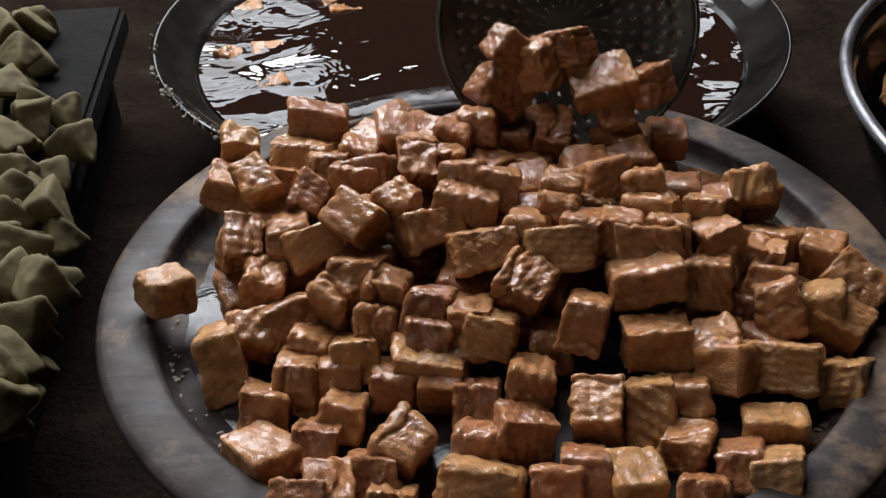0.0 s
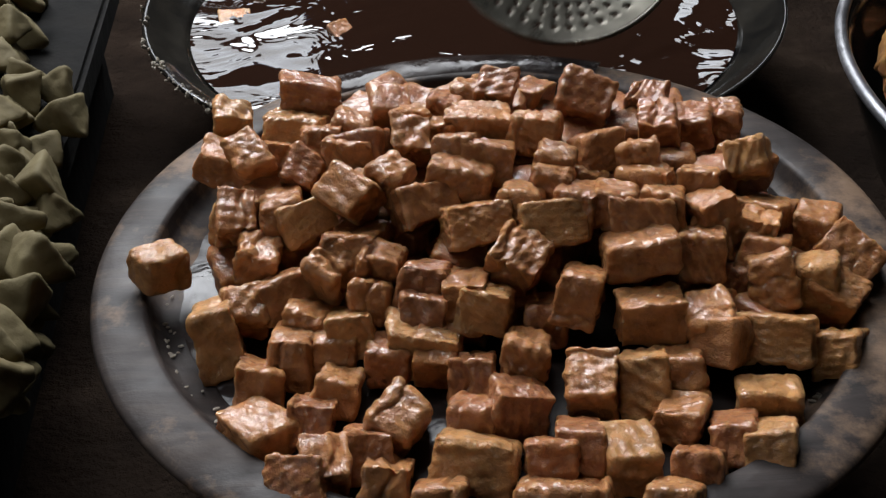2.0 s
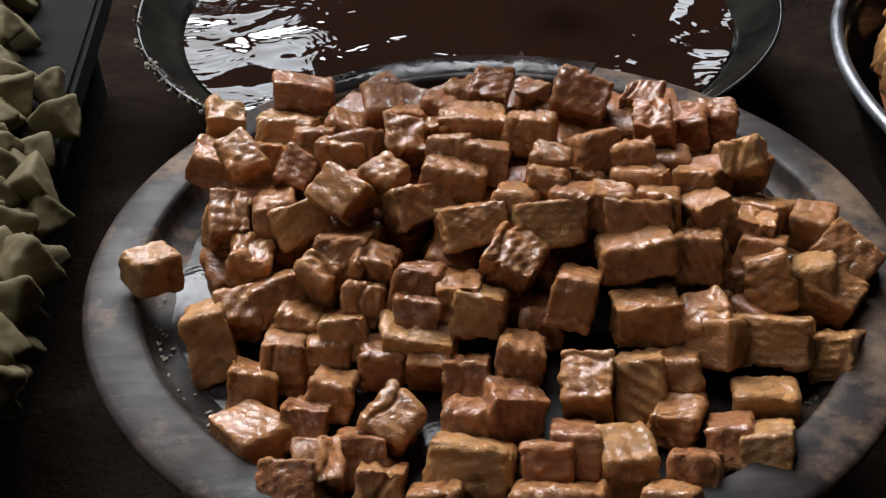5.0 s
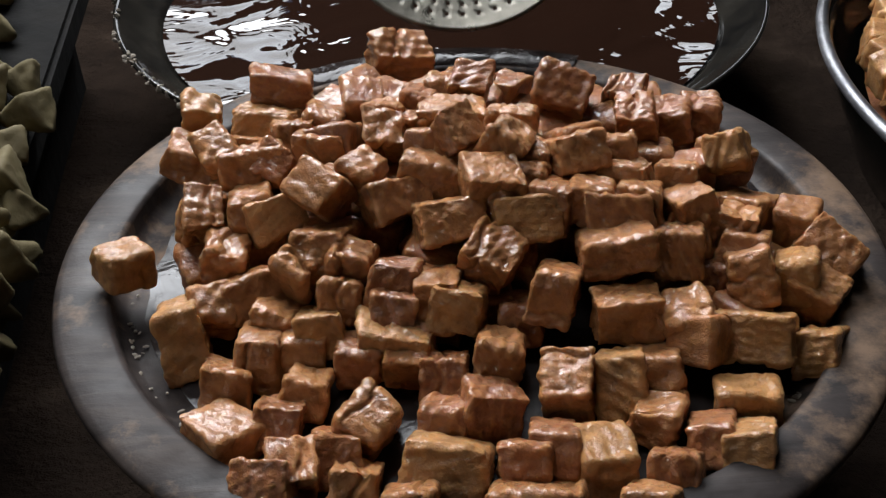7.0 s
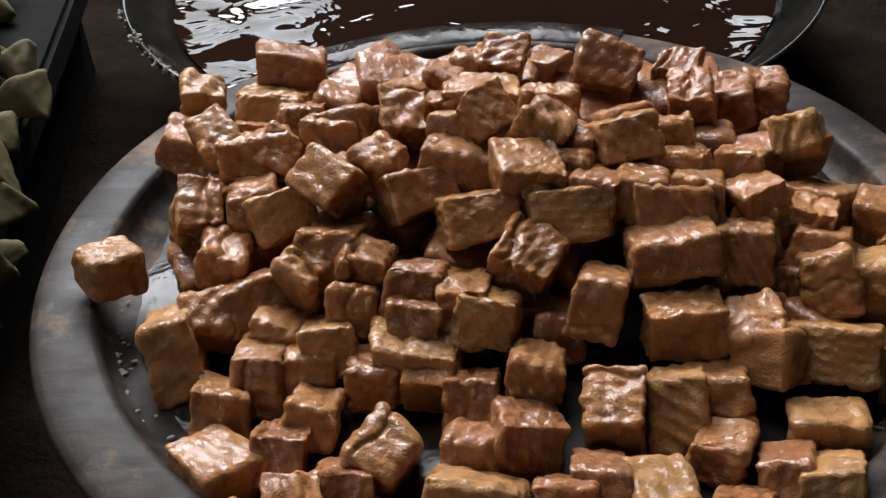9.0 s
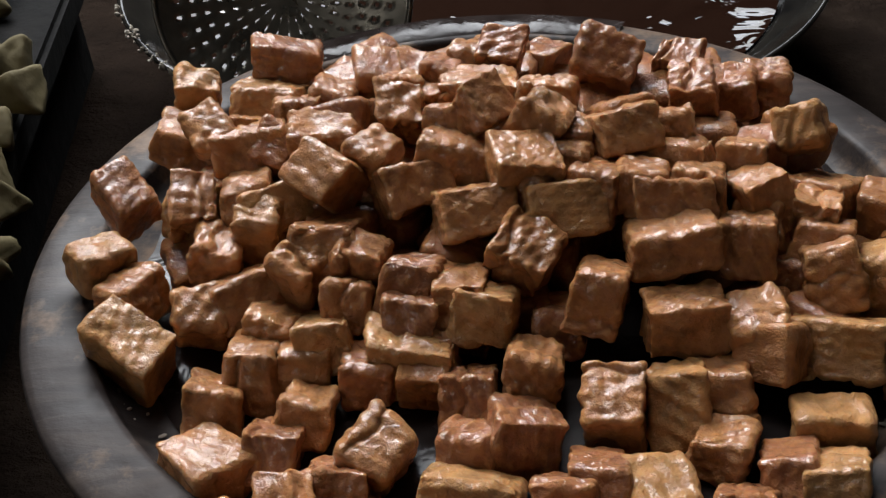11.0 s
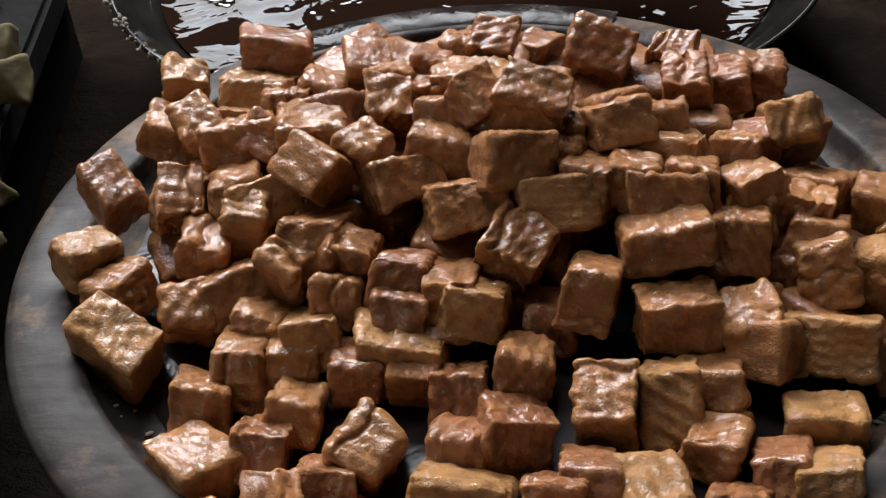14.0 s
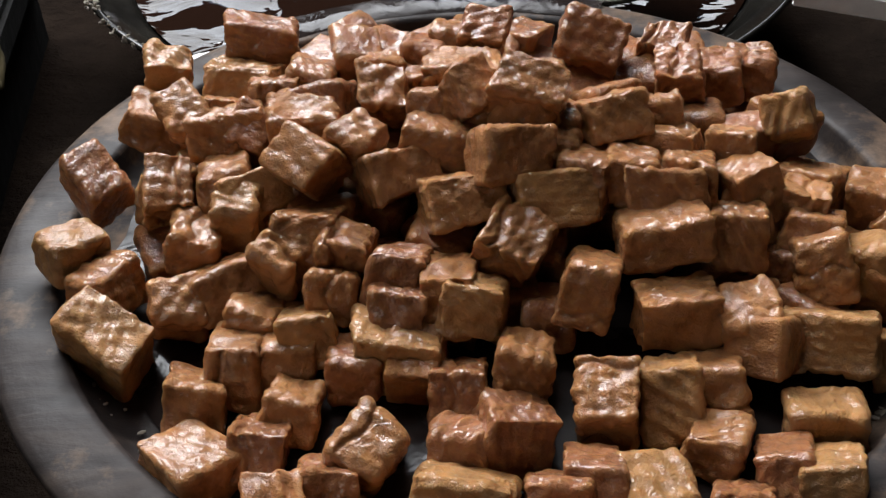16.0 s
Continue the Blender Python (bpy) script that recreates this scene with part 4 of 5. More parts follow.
metal_bowl()
piece((0.314, 0.008, 0.038), (16, -2, 87), (0.034, 0.028, 0.026), 1, "golden fried dough cube in the metal bowl", "fried pieces in the metal bowl", 7)
piece((0.308, 0.035, 0.037), (-7, 6, 145), (0.037, 0.025, 0.023), 1, "golden fried dough cube in the metal bowl", "fried pieces in the metal bowl", 7)
piece((0.315, 0.076, 0.044), (10, -7, 40), (0.035, 0.025, 0.026), 1, "golden fried dough cube in the metal bowl", "fried pieces in the metal bowl", 7)
piece((0.317, 0.121, 0.037), (14, 5, 149), (0.038, 0.027, 0.024), 1, "golden fried dough cube in the metal bowl", "fried pieces in the metal bowl", 7)
piece((0.306, 0.152, 0.044), (0, -18, 162), (0.038, 0.025, 0.023), 1, "golden fried dough cube in the metal bowl", "fried pieces in the metal bowl", 7)
piece((0.304, 0.198, 0.038), (16, 13, 99), (0.037, 0.027, 0.026), 1, "golden fried dough cube in the metal bowl", "fried pieces in the metal bowl", 7)
piece((0.310, 0.238, 0.044), (-5, 2, 38), (0.038, 0.025, 0.024), 1, "golden fried dough cube in the metal bowl", "fried pieces in the metal bowl", 7)
piece((0.357, -0.038, 0.041), (-18, -2, 139), (0.035, 0.025, 0.024), 1, "golden fried dough cube in the metal bowl", "fried pieces in the metal bowl", 7)
piece((0.347, -0.003, 0.035), (-5, -17, 165), (0.034, 0.024, 0.024), 1, "golden fried dough cube in the metal bowl", "fried pieces in the metal bowl", 7)
piece((0.356, 0.046, 0.037), (-22, 12, 47), (0.041, 0.026, 0.025), 1, "golden fried dough cube in the metal bowl", "fried pieces in the metal bowl", 7)
piece((0.347, 0.084, 0.045), (16, 13, 70), (0.035, 0.024, 0.025), 1, "golden fried dough cube in the metal bowl", "fried pieces in the metal bowl", 7)
piece((0.355, 0.114, 0.039), (-3, 8, 13), (0.034, 0.025, 0.025), 1, "golden fried dough cube in the metal bowl", "fried pieces in the metal bowl", 7)
piece((0.350, 0.165, 0.040), (19, -15, 3), (0.041, 0.026, 0.023), 1, "golden fried dough cube in the metal bowl", "fried pieces in the metal bowl", 7)
piece((0.352, 0.198, 0.037), (19, 16, 82), (0.036, 0.025, 0.027), 1, "golden fried dough cube in the metal bowl", "fried pieces in the metal bowl", 7)
piece((0.350, 0.237, 0.036), (4, 23, 161), (0.037, 0.025, 0.025), 1, "golden fried dough cube in the metal bowl", "fried pieces in the metal bowl", 7)
piece((0.352, 0.279, 0.035), (10, 24, 31), (0.037, 0.026, 0.026), 1, "golden fried dough cube in the metal bowl", "fried pieces in the metal bowl", 7)
piece((0.395, -0.082, 0.042), (-1, -3, 147), (0.037, 0.026, 0.024), 1, "golden fried dough cube in the metal bowl", "fried pieces in the metal bowl", 7)
piece((0.397, -0.033, 0.043), (-22, -2, 89), (0.038, 0.028, 0.024), 1, "golden fried dough cube in the metal bowl", "fried pieces in the metal bowl", 7)
piece((0.394, 0.006, 0.039), (-11, -21, 134), (0.037, 0.026, 0.024), 1, "golden fried dough cube in the metal bowl", "fried pieces in the metal bowl", 7)
piece((0.390, 0.047, 0.042), (18, -3, 143), (0.041, 0.025, 0.027), 1, "golden fried dough cube in the metal bowl", "fried pieces in the metal bowl", 7)
piece((0.387, 0.081, 0.039), (10, -9, 114), (0.040, 0.024, 0.025), 1, "golden fried dough cube in the metal bowl", "fried pieces in the metal bowl", 7)
piece((0.392, 0.117, 0.036), (-19, 11, 83), (0.041, 0.025, 0.026), 1, "golden fried dough cube in the metal bowl", "fried pieces in the metal bowl", 7)
piece((0.387, 0.155, 0.035), (16, 18, 78), (0.037, 0.027, 0.025), 1, "golden fried dough cube in the metal bowl", "fried pieces in the metal bowl", 7)
piece((0.387, 0.198, 0.041), (12, 12, 179), (0.036, 0.028, 0.024), 1, "golden fried dough cube in the metal bowl", "fried pieces in the metal bowl", 7)
piece((0.395, 0.236, 0.040), (-22, -10, 104), (0.035, 0.026, 0.024), 1, "golden fried dough cube in the metal bowl", "fried pieces in the metal bowl", 7)
piece((0.392, 0.271, 0.042), (-7, -22, 175), (0.040, 0.027, 0.026), 1, "golden fried dough cube in the metal bowl", "fried pieces in the metal bowl", 7)
piece((0.387, 0.309, 0.035), (-12, 12, 26), (0.042, 0.026, 0.026), 1, "golden fried dough cube in the metal bowl", "fried pieces in the metal bowl", 7)



def pieces_by_the_rim():
    rnd = random.Random(8)
    for k in range(14):
        a = radians(146 + 6.2 * k)
        for r, z in ((0.250, 0.040), (0.222, 0.046)):
            piece((0.526 + r * math.cos(a + 0.05 * (r < 0.24)), 0.125 + r * math.sin(a + 0.05 * (r < 0.24)), z + rnd.uniform(-0.003, 0.006)), (rnd.uniform(-25, 25), rnd.uniform(-25, 25), rnd.uniform(0, 180)),
                  (0.032, 0.023, 0.022), 1, "golden fried dough cube in the metal bowl", "fried pieces in the metal bowl", 12)


pieces_by_the_rim()


def rest_of_the_bowl():
    """The many pieces further inside the metal bowl, past counting."""
    rnd = random.Random(17)
    verts, faces = [], []
    for i in range(-8, 9):
        for j in range(-8, 9):
            x, y = 0.030 * i + rnd.uniform(-0.006, 0.006), 0.030 * j + rnd.uniform(-0.006, 0.006)
            r = math.hypot(x, y)
            if r > 0.245 or x < -0.12 * (r > 0.16):
                continue
            me = block(900 + 20 * i + j, (0.036, 0.026, 0.025), 6, 1)
            m4 = pose(0.526 + x, 0.125 + y, 0.036 + rnd.uniform(-0.004, 0.008), rnd.uniform(-20, 20), rnd.uniform(-20, 20), rnd.uniform(0, 180))
            base = len(verts)
            verts += [m4 @ v.co for v in me.vertices]
            faces += [[base + k for k in p.vertices] for p in me.polygons]
            bpy.data.meshes.remove(me)
    tagged(new("fried_pieces", mesh_of("fried_pieces", verts, faces, SWEET[1])), "golden fried dough cubes heaped in the metal bowl", "sweets", kind="stuff")
    # one dark disc below the cubes, its colour stands for shaded gaps
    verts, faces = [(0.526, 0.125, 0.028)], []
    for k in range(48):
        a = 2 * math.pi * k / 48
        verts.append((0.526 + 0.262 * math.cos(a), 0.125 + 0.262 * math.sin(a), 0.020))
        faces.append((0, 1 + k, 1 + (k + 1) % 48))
    tagged(new("bowl_filling", mesh_of("bowl_filling", verts, faces, SWEET[2])), "dark disc standing in for the shaded lower pieces in the bowl", "sweets", kind="stuff")


rest_of_the_bowl()


# ---- crumbs on the plate ----
def crumbs():
    bm = bmesh.new()
    rnd = random.Random(21)
    for k in range(46):
        a = radians(rnd.gauss(203, 11) if k < 34 else rnd.uniform(300, 345))
        r = rnd.uniform(0.170, 0.1795)
        size = rnd.uniform(0.0005, 0.0014)
        m4 = pose(r * math.cos(a), r * math.sin(a), FLOOR + 0.0012 + 0.4 * size, 0, 0, rnd.uniform(0, 180)) @ Matrix.Diagonal((rnd.uniform(0.8, 2.4), 1, 0.7, 1))
        bmesh.ops.create_icosphere(bm, subdivisions=1, radius=size, matrix=m4)
    me = bpy.data.meshes.new("crumbs")
    bm.to_mesh(me)
    bm.free()
    me.materials.append(CRUST)
    tagged(new("crumbs", me), "small pale fried crumbs scattered inside the plate rim", "crumbs", kind="stuff")


crumbs()


# ---- bright sheet-metal tray that is set down beside the pan ----
def metal_tray():
    base = tagged(new("metal_tray"), "silvery sheet-metal tray, coloured white for its reflection, set down across the pan", "tray")
    part("sheet", slab("sheet", (0.0, 0.0, 0.0), (0.36, 0.26, 0.0016), TRAY_SHEEN, 0.0006), base)
    for lo, hi in (((0.0, 0.0, 0.0016), (0.36, 0.0030, 0.011)), ((0.0, 0.257, 0.0016), (0.36, 0.26, 0.011)),
                   ((0.0, 0.003, 0.0016), (0.003, 0.257, 0.011)), ((0.357, 0.003, 0.0016), (0.36, 0.257, 0.011))):
        part("lip", slab("lip", lo, hi, TRAY_SHEEN, 0.0006), base)
    return base


METAL_TRAY = metal_tray()


# ---- what moves ----
def motions():
    walk(SKIMMER, [
        (0.0, pose(0.046, 0.159, 0.110, 62, 8, 0)),
        (0.4, pose(0.036, 0.162, 0.114, 66, 8, 0)),
        (0.7, pose(0.059, 0.172, 0.117, 70, 4, 0)),
        (1.0, pose(0.099, 0.163, 0.110, 72, -4, 0)),
        (1.2, pose(0.112, 0.159, 0.108, 70, -6, 0)),
        (1.35, pose(0.102, 0.189, 0.120, 60, -4, 0)),
        (1.5, pose(0.098, 0.222, 0.148, 40, 0, 0)),
        (1.75, pose(0.077, 0.262, 0.164, 30, 0, 0)),
        (2.0, pose(0.056, 0.249, 0.117, 44, 0, 0)),
        (2.2, pose(0.016, 0.251, 0.086, 40, 0, 0)),
        (2.4, pose(-0.030, 0.405, 0.006, 24, 0, 6)),
        (2.6, pose(-0.078, 0.404, -0.006, 12, 0, 10)),
        (2.8, pose(-0.099, 0.410, -0.012, 8, 0, 10)),
        (3.1, pose(-0.127, 0.413, -0.013, 6, 0, 10)),
        (3.3, pose(-0.151, 0.424, -0.013, 5, 0, 10)),
        (3.6, pose(-0.180, 0.503, -0.011, 6, 0, 10)),
        (3.9, pose(-0.231, 0.727, -0.004, 6, 0, 10)),
        (4.2, pose(-0.166, 0.344, 0.170, 8, 0, 10)),
        (5.0, pose(-0.135, 0.284, 0.160, 10, 0, 8)),
        (5.6, pose(-0.047, 0.174, 0.124, 22, 0, 0)),
        (5.9, pose(-0.012, 0.146, 0.107, 55, 0, 0)),
        (6.15, pose(-0.038, 0.164, 0.097, 64, 0, 0)),
        (6.4, pose(-0.079, 0.190, 0.113, 66, 0, 0)),
        (6.6, pose(-0.064, 0.219, 0.124, 56, 0, 0)),
        (6.85, pose(-0.012, 0.250, 0.138, 40, 0, 0)),
        (7.0, pose(-0.000, 0.246, 0.121, 38, 0, 0)),
        (7.2, pose(-0.036, 0.270, 0.108, 20, 0, 0)),
        (7.5, pose(-0.054, 0.330, 0.129, 10, 0, 0)),
        (8.5, pose(-0.087, 0.404, 0.120, 8, 0, 0)),
        (8.9, pose(-0.039, 0.341, 0.088, 16, 0, 0)),
        (9.0, pose(-0.027, 0.302, 0.091, 26, 0, 0)),
        (9.1, pose(-0.062, 0.258, 0.092, 45, 0, 0)),
        (9.2, pose(-0.096, 0.227, 0.077, 56, 0, 0)),
        (9.8, pose(-0.143, 0.168, 0.062, 62, 0, 0)),
        (10.6, pose(-0.134, 0.192, 0.056, 66, 0, 0)),
        (11.1, pose(-0.129, 0.239, 0.054, 62, 0, 0)),
        (11.3, pose(-0.131, 0.265, 0.063, 56, 0, 0)),
        (11.5, pose(-0.145, 0.319, 0.097, 30, 0, 0)),
        (11.9, pose(-0.021, 0.339, 0.113, 20, 0, 0)),
        (12.1, pose(0.001, 0.242, 0.079, 50, 0, 0)),
        (12.2, pose(-0.011, 0.215, 0.067, 60, 0, 0)),
        (12.3, pose(-0.006, 0.217, 0.070, 62, 0, 0)),
        (12.4, pose(-0.041, 0.267, 0.089, 50, 0, 0)),
        (12.6, pose(-0.057, 0.357, 0.108, 20, 0, 0)),
        (13.4, pose(-0.033, 0.381, 0.107, 14, 0, 0)),
        (14.1, pose(0.069, 0.317, 0.050, 16, 0, 0)),
        (14.6, pose(0.078, 0.316, 0.049, 16, 0, 0)),
        (16.0, pose(0.081, 0.316, 0.040, 14, 0, 0)),
    ])
    walk(moved_p27, [
        (0, pose(0.006, 0.110, 0.118, 76, 40, 14)),
        (0.3, pose(0.007, 0.142, 0.114, 76, 40, 14)),
        (0.62, pose(0.002, 0.082, 0.088, 25, 5, -8)),
        (16, pose(0.002, 0.082, 0.088, 25, 5, -8)),
    ])
    walk(moved_p25, [
        (0, pose(0.061, 0.098, 0.100, 14, -15, 1)),
        (0.25, pose(0.042, 0.129, 0.091, 14, -15, 1)),
        (0.55, pose(-0.009, 0.052, 0.082, -15, 2, -6)),
        (16, pose(-0.009, 0.052, 0.082, -15, 2, -6)),
    ])
    walk(moved_p28, [
        (0, pose(0.025, 0.108, 0.109, -6, 71, -48)),
        (0.45, pose(0.029, 0.122, 0.085, -15, 2, -9)),
        (0.85, pose(0.021, 0.044, 0.084, -15, 2, -9)),
        (16, pose(0.021, 0.044, 0.084, -15, 2, -9)),
    ])
    walk(moved_p29, [
        (0, pose(0.001, 0.109, 0.091, 46, 45, -8)),
        (0.4, pose(-0.006, 0.115, 0.090, 46, 45, -8)),
        (0.95, pose(0.052, 0.117, 0.073, 29, 10, -20)),
        (1.25, pose(0.051, 0.075, 0.083, 29, 10, -20)),
        (16, pose(0.051, 0.075, 0.083, 29, 10, -20)),
    ])
    walk(moved_p30, [
        (0, pose(0.044, 0.111, 0.118, 2, 66, -49)),
        (0.4, pose(0.037, 0.117, 0.117, 2, 66, -49)),
        (1, pose(0.088, 0.116, 0.090, 19, 1, -17)),
        (1.3, pose(0.088, 0.081, 0.079, 19, 1, -17)),
        (16, pose(0.088, 0.081, 0.079, 19, 1, -17)),
    ])
    walk(moved_p31, [
        (0, pose(0.033, 0.093, 0.072, 31, 10, -9)),
        (0.4, pose(0.026, 0.099, 0.071, 31, 10, -9)),
        (0.85, pose(0.090, 0.102, 0.059, 5, -7, -14)),
        (1.15, pose(0.090, 0.052, 0.079, 5, -7, -14)),
        (16, pose(0.090, 0.052, 0.079, 5, -7, -14)),
    ])
    walk(moved_p32, [
        (0, pose(0.068, 0.093, 0.083, 29, -9, 3)),
        (0.4, pose(0.061, 0.099, 0.083, 29, -9, 3)),
        (0.8, pose(0.110, 0.104, 0.074, -10, -9, -15)),
        (1.2, pose(0.113, 0.067, 0.069, -10, -9, -15)),
        (16, pose(0.113, 0.067, 0.069, -10, -9, -15)),
    ])
    walk(moved_p33, [
        (0, pose(0.085, 0.097, 0.100, -4, 62, -60)),
        (0.4, pose(0.079, 0.104, 0.098, -4, 62, -60)),
        (1, pose(0.131, 0.101, 0.079, -8, -8, -15)),
        (1.6, pose(0.131, 0.079, 0.065, -8, -8, -15)),
        (16, pose(0.131, 0.079, 0.065, -8, -8, -15)),
    ])
    walk(moved_s1, [
        (0, pose(-0.226, 0.510, -0.028, -1, 0, 8)),
        (1.5, pose(-0.234, 0.472, -0.028, -1, 0, 8)),
        (3.5, pose(-0.300, 0.550, -0.028, -1, 0, 8)),
        (4.2, pose(-0.155, 0.302, 0.166, -1, 0, 8)),
        (5.5, pose(-0.073, 0.120, 0.106, -18, 0, 8)),
        (6.3, pose(-0.072, 0.082, 0.074, -18, 0, 8)),
        (6.5, pose(-0.106, 0.076, 0.071, -18, 0, 8)),
        (6.75, pose(-0.115, 0.035, 0.070, -18, 0, 8)),
        (16, pose(-0.115, 0.035, 0.070, -18, 0, 8)),
    ])
    walk(moved_s2, [
        (0, pose(-0.145, 0.520, -0.028, 21, -1, 42)),
        (1.5, pose(-0.115, 0.352, -0.028, 21, -1, 42)),
        (2.4, pose(-0.120, 0.414, -0.028, 21, -1, 42)),
        (3.5, pose(-0.139, 0.404, -0.016, 21, -1, 42)),
        (4.2, pose(-0.163, 0.300, 0.163, 36, -2, 42)),
        (5.4, pose(-0.021, 0.127, 0.115, 36, -2, 42)),
        (5.9, pose(-0.003, 0.099, 0.101, 36, -2, 42)),
        (6.3, pose(-0.008, 0.016, 0.097, 36, -2, 42)),
        (16, pose(-0.008, 0.016, 0.097, 36, -2, 42)),
    ])
    walk(moved_s3, [
        (0, pose(-0.225, 0.404, -0.028, 20, 2, 69)),
        (1.5, pose(-0.194, 0.470, -0.028, 20, 2, 69)),
        (2.6, pose(-0.199, 0.440, -0.028, 20, 2, 69)),
        (3.5, pose(-0.182, 0.376, -0.016, 20, 2, 69)),
        (4.2, pose(-0.156, 0.303, 0.171, 34, 6, 69)),
        (5.4, pose(0.002, 0.129, 0.121, 34, 6, 69)),
        (5.9, pose(0.020, 0.105, 0.093, 34, 6, 69)),
        (6.2, pose(0.015, 0.009, 0.093, 34, 6, 69)),
        (16, pose(0.015, 0.009, 0.093, 34, 6, 69)),
    ])
    walk(moved_s4, [
        (0, pose(-0.189, 0.412, -0.028, 7, 3, 11)),
        (1.5, pose(-0.205, 0.418, -0.028, 7, 3, 11)),
        (3.5, pose(-0.227, 0.411, -0.016, 7, 3, 11)),
        (4.2, pose(-0.139, 0.304, 0.163, 7, 3, 11)),
        (5.4, pose(0.011, 0.114, 0.113, 7, 3, 11)),
        (5.85, pose(0.014, 0.068, 0.088, 3, 8, 11)),
        (6.1, pose(0.009, -0.016, 0.088, 3, 8, 11)),
        (12.2, pose(0.009, -0.016, 0.088, 3, 8, 11)),
        (12.4, pose(0.009, -0.004, 0.070, 9, 8, 11)),
        (16, pose(0.009, -0.004, 0.070, 9, 8, 11)),
    ])
    walk(moved_s5, [
        (0, pose(-0.179, 0.348, -0.028, -9, 0, 19)),
        (1.5, pose(-0.234, 0.487, -0.027, -9, 0, 19)),
        (3.5, pose(-0.291, 0.593, -0.028, -9, 0, 19)),
        (4.2, pose(-0.140, 0.305, 0.168, -9, 0, 19)),
        (5.4, pose(0.028, 0.126, 0.118, -38, 0, 19)),
        (5.8, pose(0.044, 0.092, 0.096, -38, 0, 19)),
        (6, pose(0.050, 0.010, 0.086, -38, 0, 19)),
        (16, pose(0.050, 0.010, 0.086, -38, 0, 19)),
    ])
    walk(moved_t1, [
        (0, pose(-0.090, 0.560, -0.028, 180, 0, 133)),
        (7.8, pose(-0.080, 0.566, -0.028, 180, 0, 133)),
        (8.7, pose(-0.064, 0.459, 0.120, 180, 0, 133)),
        (9.2, pose(-0.128, 0.170, 0.062, 172, -31, 133)),
        (9.7, pose(-0.196, 0.078, 0.060, 172, -31, 133)),
        (10.2, pose(-0.166, 0.002, 0.067, 172, -31, 133)),
        (16, pose(-0.166, 0.002, 0.067, 172, -31, 133)),
    ])
    walk(moved_t2, [
        (0, pose(-0.030, 0.590, -0.028, 3, 5, 70)),
        (7.8, pose(-0.020, 0.596, -0.028, 3, 5, 70)),
        (8.7, pose(-0.034, 0.471, 0.120, 3, 5, 70)),
        (9.2, pose(-0.108, 0.175, 0.066, -7, 12, 70)),
        (9.7, pose(-0.170, 0.033, 0.052, -7, 12, 70)),
        (10.3, pose(-0.155, -0.046, 0.050, -7, 12, 70)),
        (16, pose(-0.155, -0.046, 0.050, -7, 12, 70)),
    ])
    walk(moved_t4, [
        (0, pose(0.040, 0.570, -0.028, 9, 4, 4)),
        (7.8, pose(0.050, 0.576, -0.028, 9, 4, 4)),
        (8.7, pose(0.001, 0.463, 0.120, 9, 4, 4)),
        (9.2, pose(-0.089, 0.161, 0.054, 8, 11, 4)),
        (9.8, pose(-0.130, 0.093, 0.048, 8, 11, 4)),
        (10.4, pose(-0.105, -0.016, 0.062, 8, 11, 4)),
        (16, pose(-0.105, -0.016, 0.062, 8, 11, 4)),
    ])
    walk(moved_t5, [
        (0, pose(0.100, 0.530, -0.028, 4, 2, -1)),
        (7.8, pose(0.110, 0.536, -0.028, 4, 2, -1)),
        (8.7, pose(0.031, 0.447, 0.120, 4, 2, -1)),
        (9.2, pose(-0.076, 0.180, 0.066, -4, 6, -1)),
        (10, pose(-0.097, 0.131, 0.059, -4, 6, -1)),
        (10.7, pose(-0.077, 0.014, 0.084, -4, 6, -1)),
        (16, pose(-0.077, 0.014, 0.084, -4, 6, -1)),
    ])
    walk(moved_t6, [
        (0, pose(-0.130, 0.500, -0.028, -6, 5, 22)),
        (10.7, pose(-0.120, 0.506, -0.028, -6, 5, 22)),
        (11.6, pose(-0.075, 0.433, 0.120, -6, 5, 22)),
        (12.1, pose(-0.001, 0.169, 0.063, -31, 12, 22)),
        (12.2, pose(0.002, 0.119, 0.034, -31, 12, 22)),
        (12.35, pose(0.007, -0.017, 0.090, -31, 12, 22)),
        (16, pose(0.007, -0.017, 0.090, -31, 12, 22)),
    ])
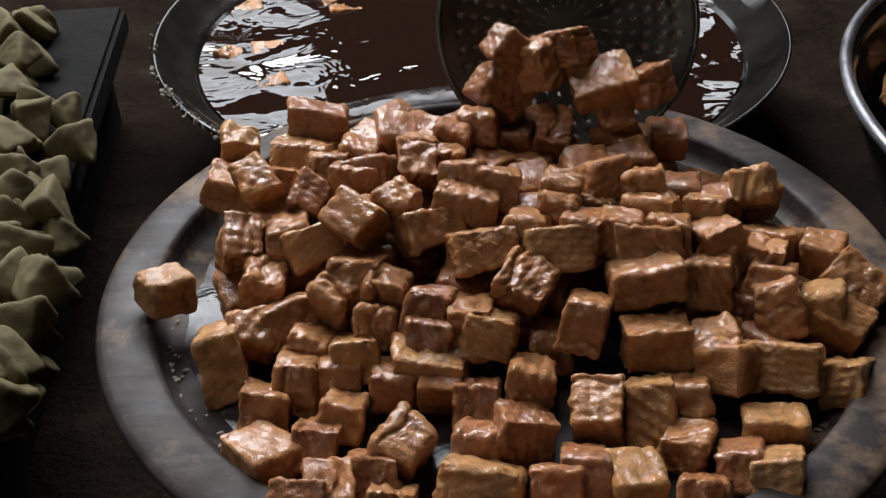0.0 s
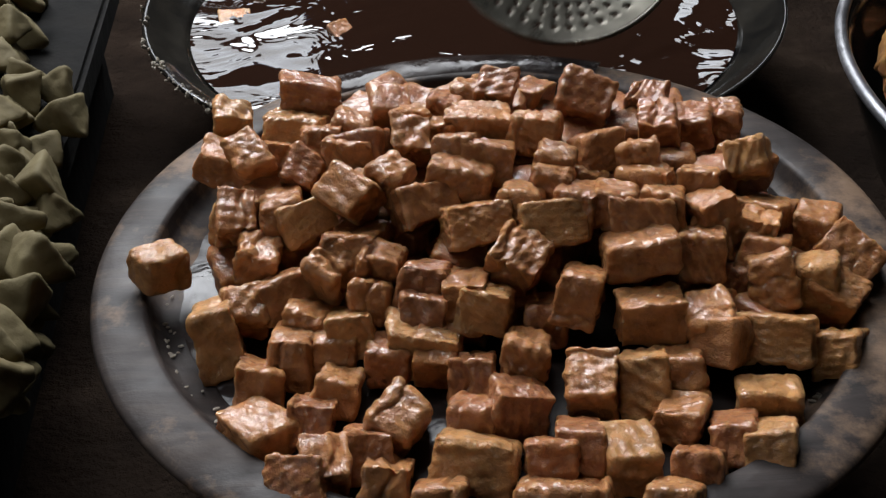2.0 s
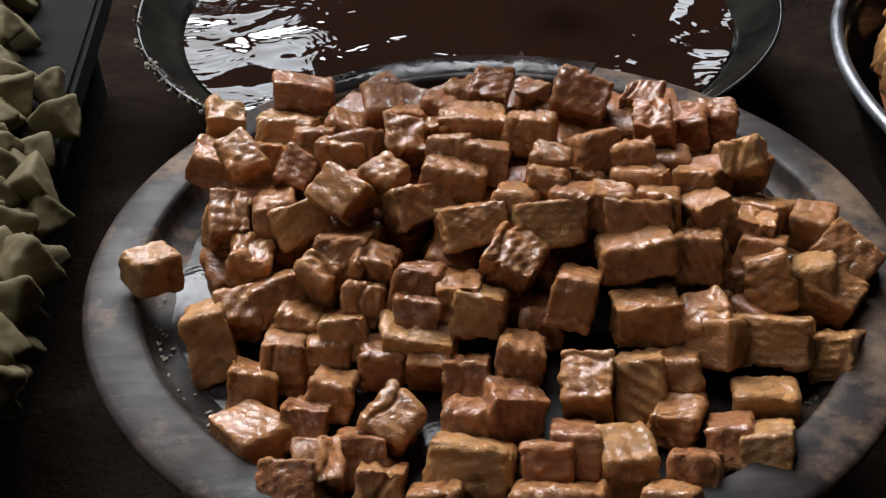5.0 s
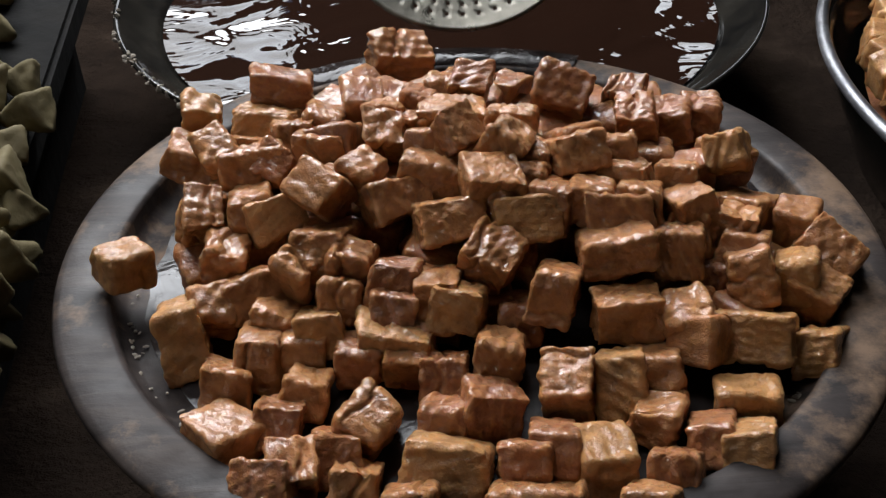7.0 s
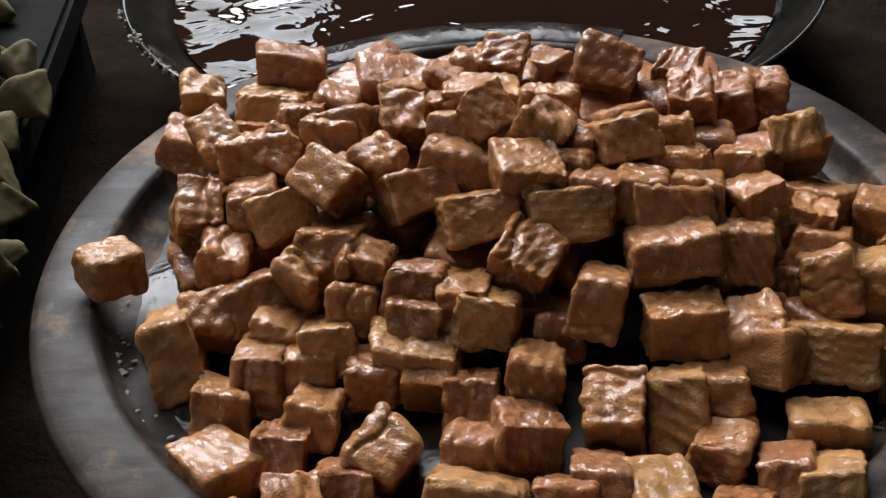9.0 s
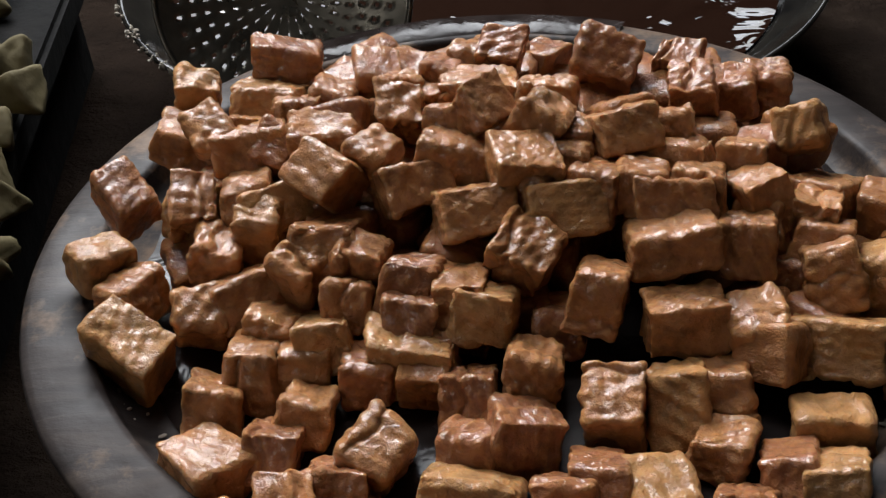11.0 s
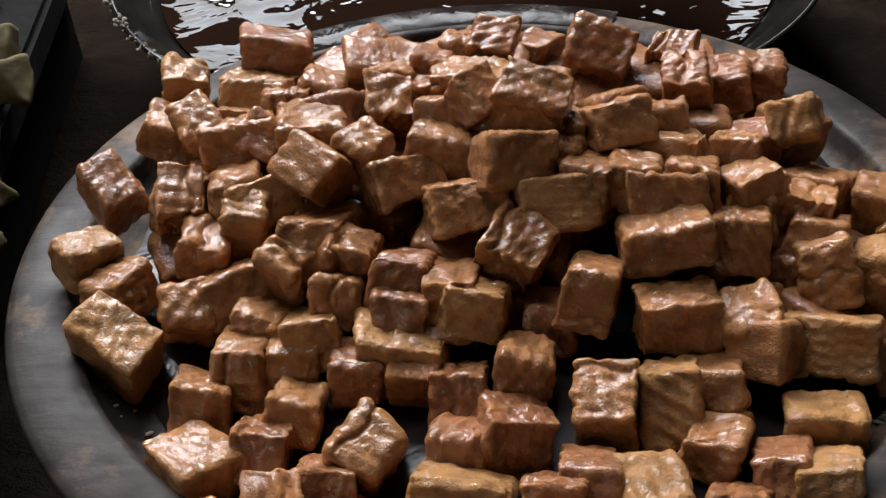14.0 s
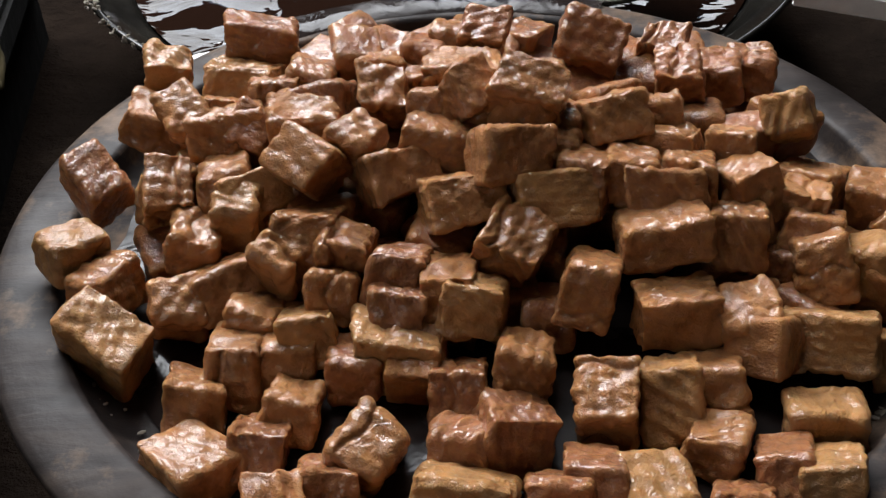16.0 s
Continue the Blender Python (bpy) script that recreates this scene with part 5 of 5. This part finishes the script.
    walk(moved_t7, [
        (0, pose(0.020, 0.520, -0.028, 14, 4, -18)),
        (10.7, pose(0.030, 0.526, -0.028, 14, 4, -18)),
        (11.6, pose(-0.000, 0.441, 0.120, 14, 4, -18)),
        (12.1, pose(0.011, 0.195, 0.071, 14, 4, -18)),
        (12.2, pose(-0.002, 0.174, 0.050, 20, 10, -18)),
        (12.4, pose(0.020, 0.159, 0.045, 20, 10, -18)),
        (12.8, pose(0.017, 0.009, 0.102, 20, 10, -18)),
        (16, pose(0.017, 0.009, 0.102, 20, 10, -18)),
    ])
    walk(METAL_TRAY, [
        (0.0, pose(0.660, 0.820, -0.084, 0, 0, -24)),
        (13.3, pose(0.660, 0.820, -0.084, 0, 0, -24)),
        (14.15, pose(0.204, 0.390, 0.200, 4, 0, -24)),
        (14.5, pose(0.154, 0.140, 0.072, 0, 0, -24)),
        (15.5, pose(0.161, 0.138, 0.072, 0, 0, -24)),
        (16.0, pose(0.165, 0.133, 0.072, 0, 0, -24)),
    ])
    walk(moved_p2, [
        (0, pose(-0.136, -0.070, 0.041, 20, 67, -58)),
        (9.6, pose(-0.136, -0.070, 0.041, 20, 67, -58)),
        (10.1, pose(-0.150, -0.074, 0.045, 5, 22, -29)),
        (16, pose(-0.150, -0.074, 0.045, 5, 22, -29)),
    ])
    walk(moved_back, [
        (0.0, pose(0.120, 0.600, -0.028, 20, 10, 15)),
        (4.6, pose(0.120, 0.600, -0.028, 20, 10, 15)),
        (5.5, pose(-0.027, 0.137, 0.111, 20, 10, 15)),
        (6.3, pose(-0.035, 0.097, 0.076, 20, 10, 15)),
        (6.5, pose(-0.040, 0.106, 0.072, 20, 10, 15)),
        (6.8, pose(-0.040, 0.135, 0.074, 20, 10, 15)),
        (7.0, pose(-0.039, 0.148, 0.071, 20, 10, 15)),
        (7.2, pose(-0.044, 0.186, 0.066, 20, 10, 15)),
        (7.5, pose(-0.051, 0.289, 0.076, 20, 10, 15)),
        (8.2, pose(-0.020, 0.620, -0.028, 20, 10, 15)),
        (16.0, pose(-0.020, 0.620, -0.028, 20, 10, 15)),
    ])


motions()
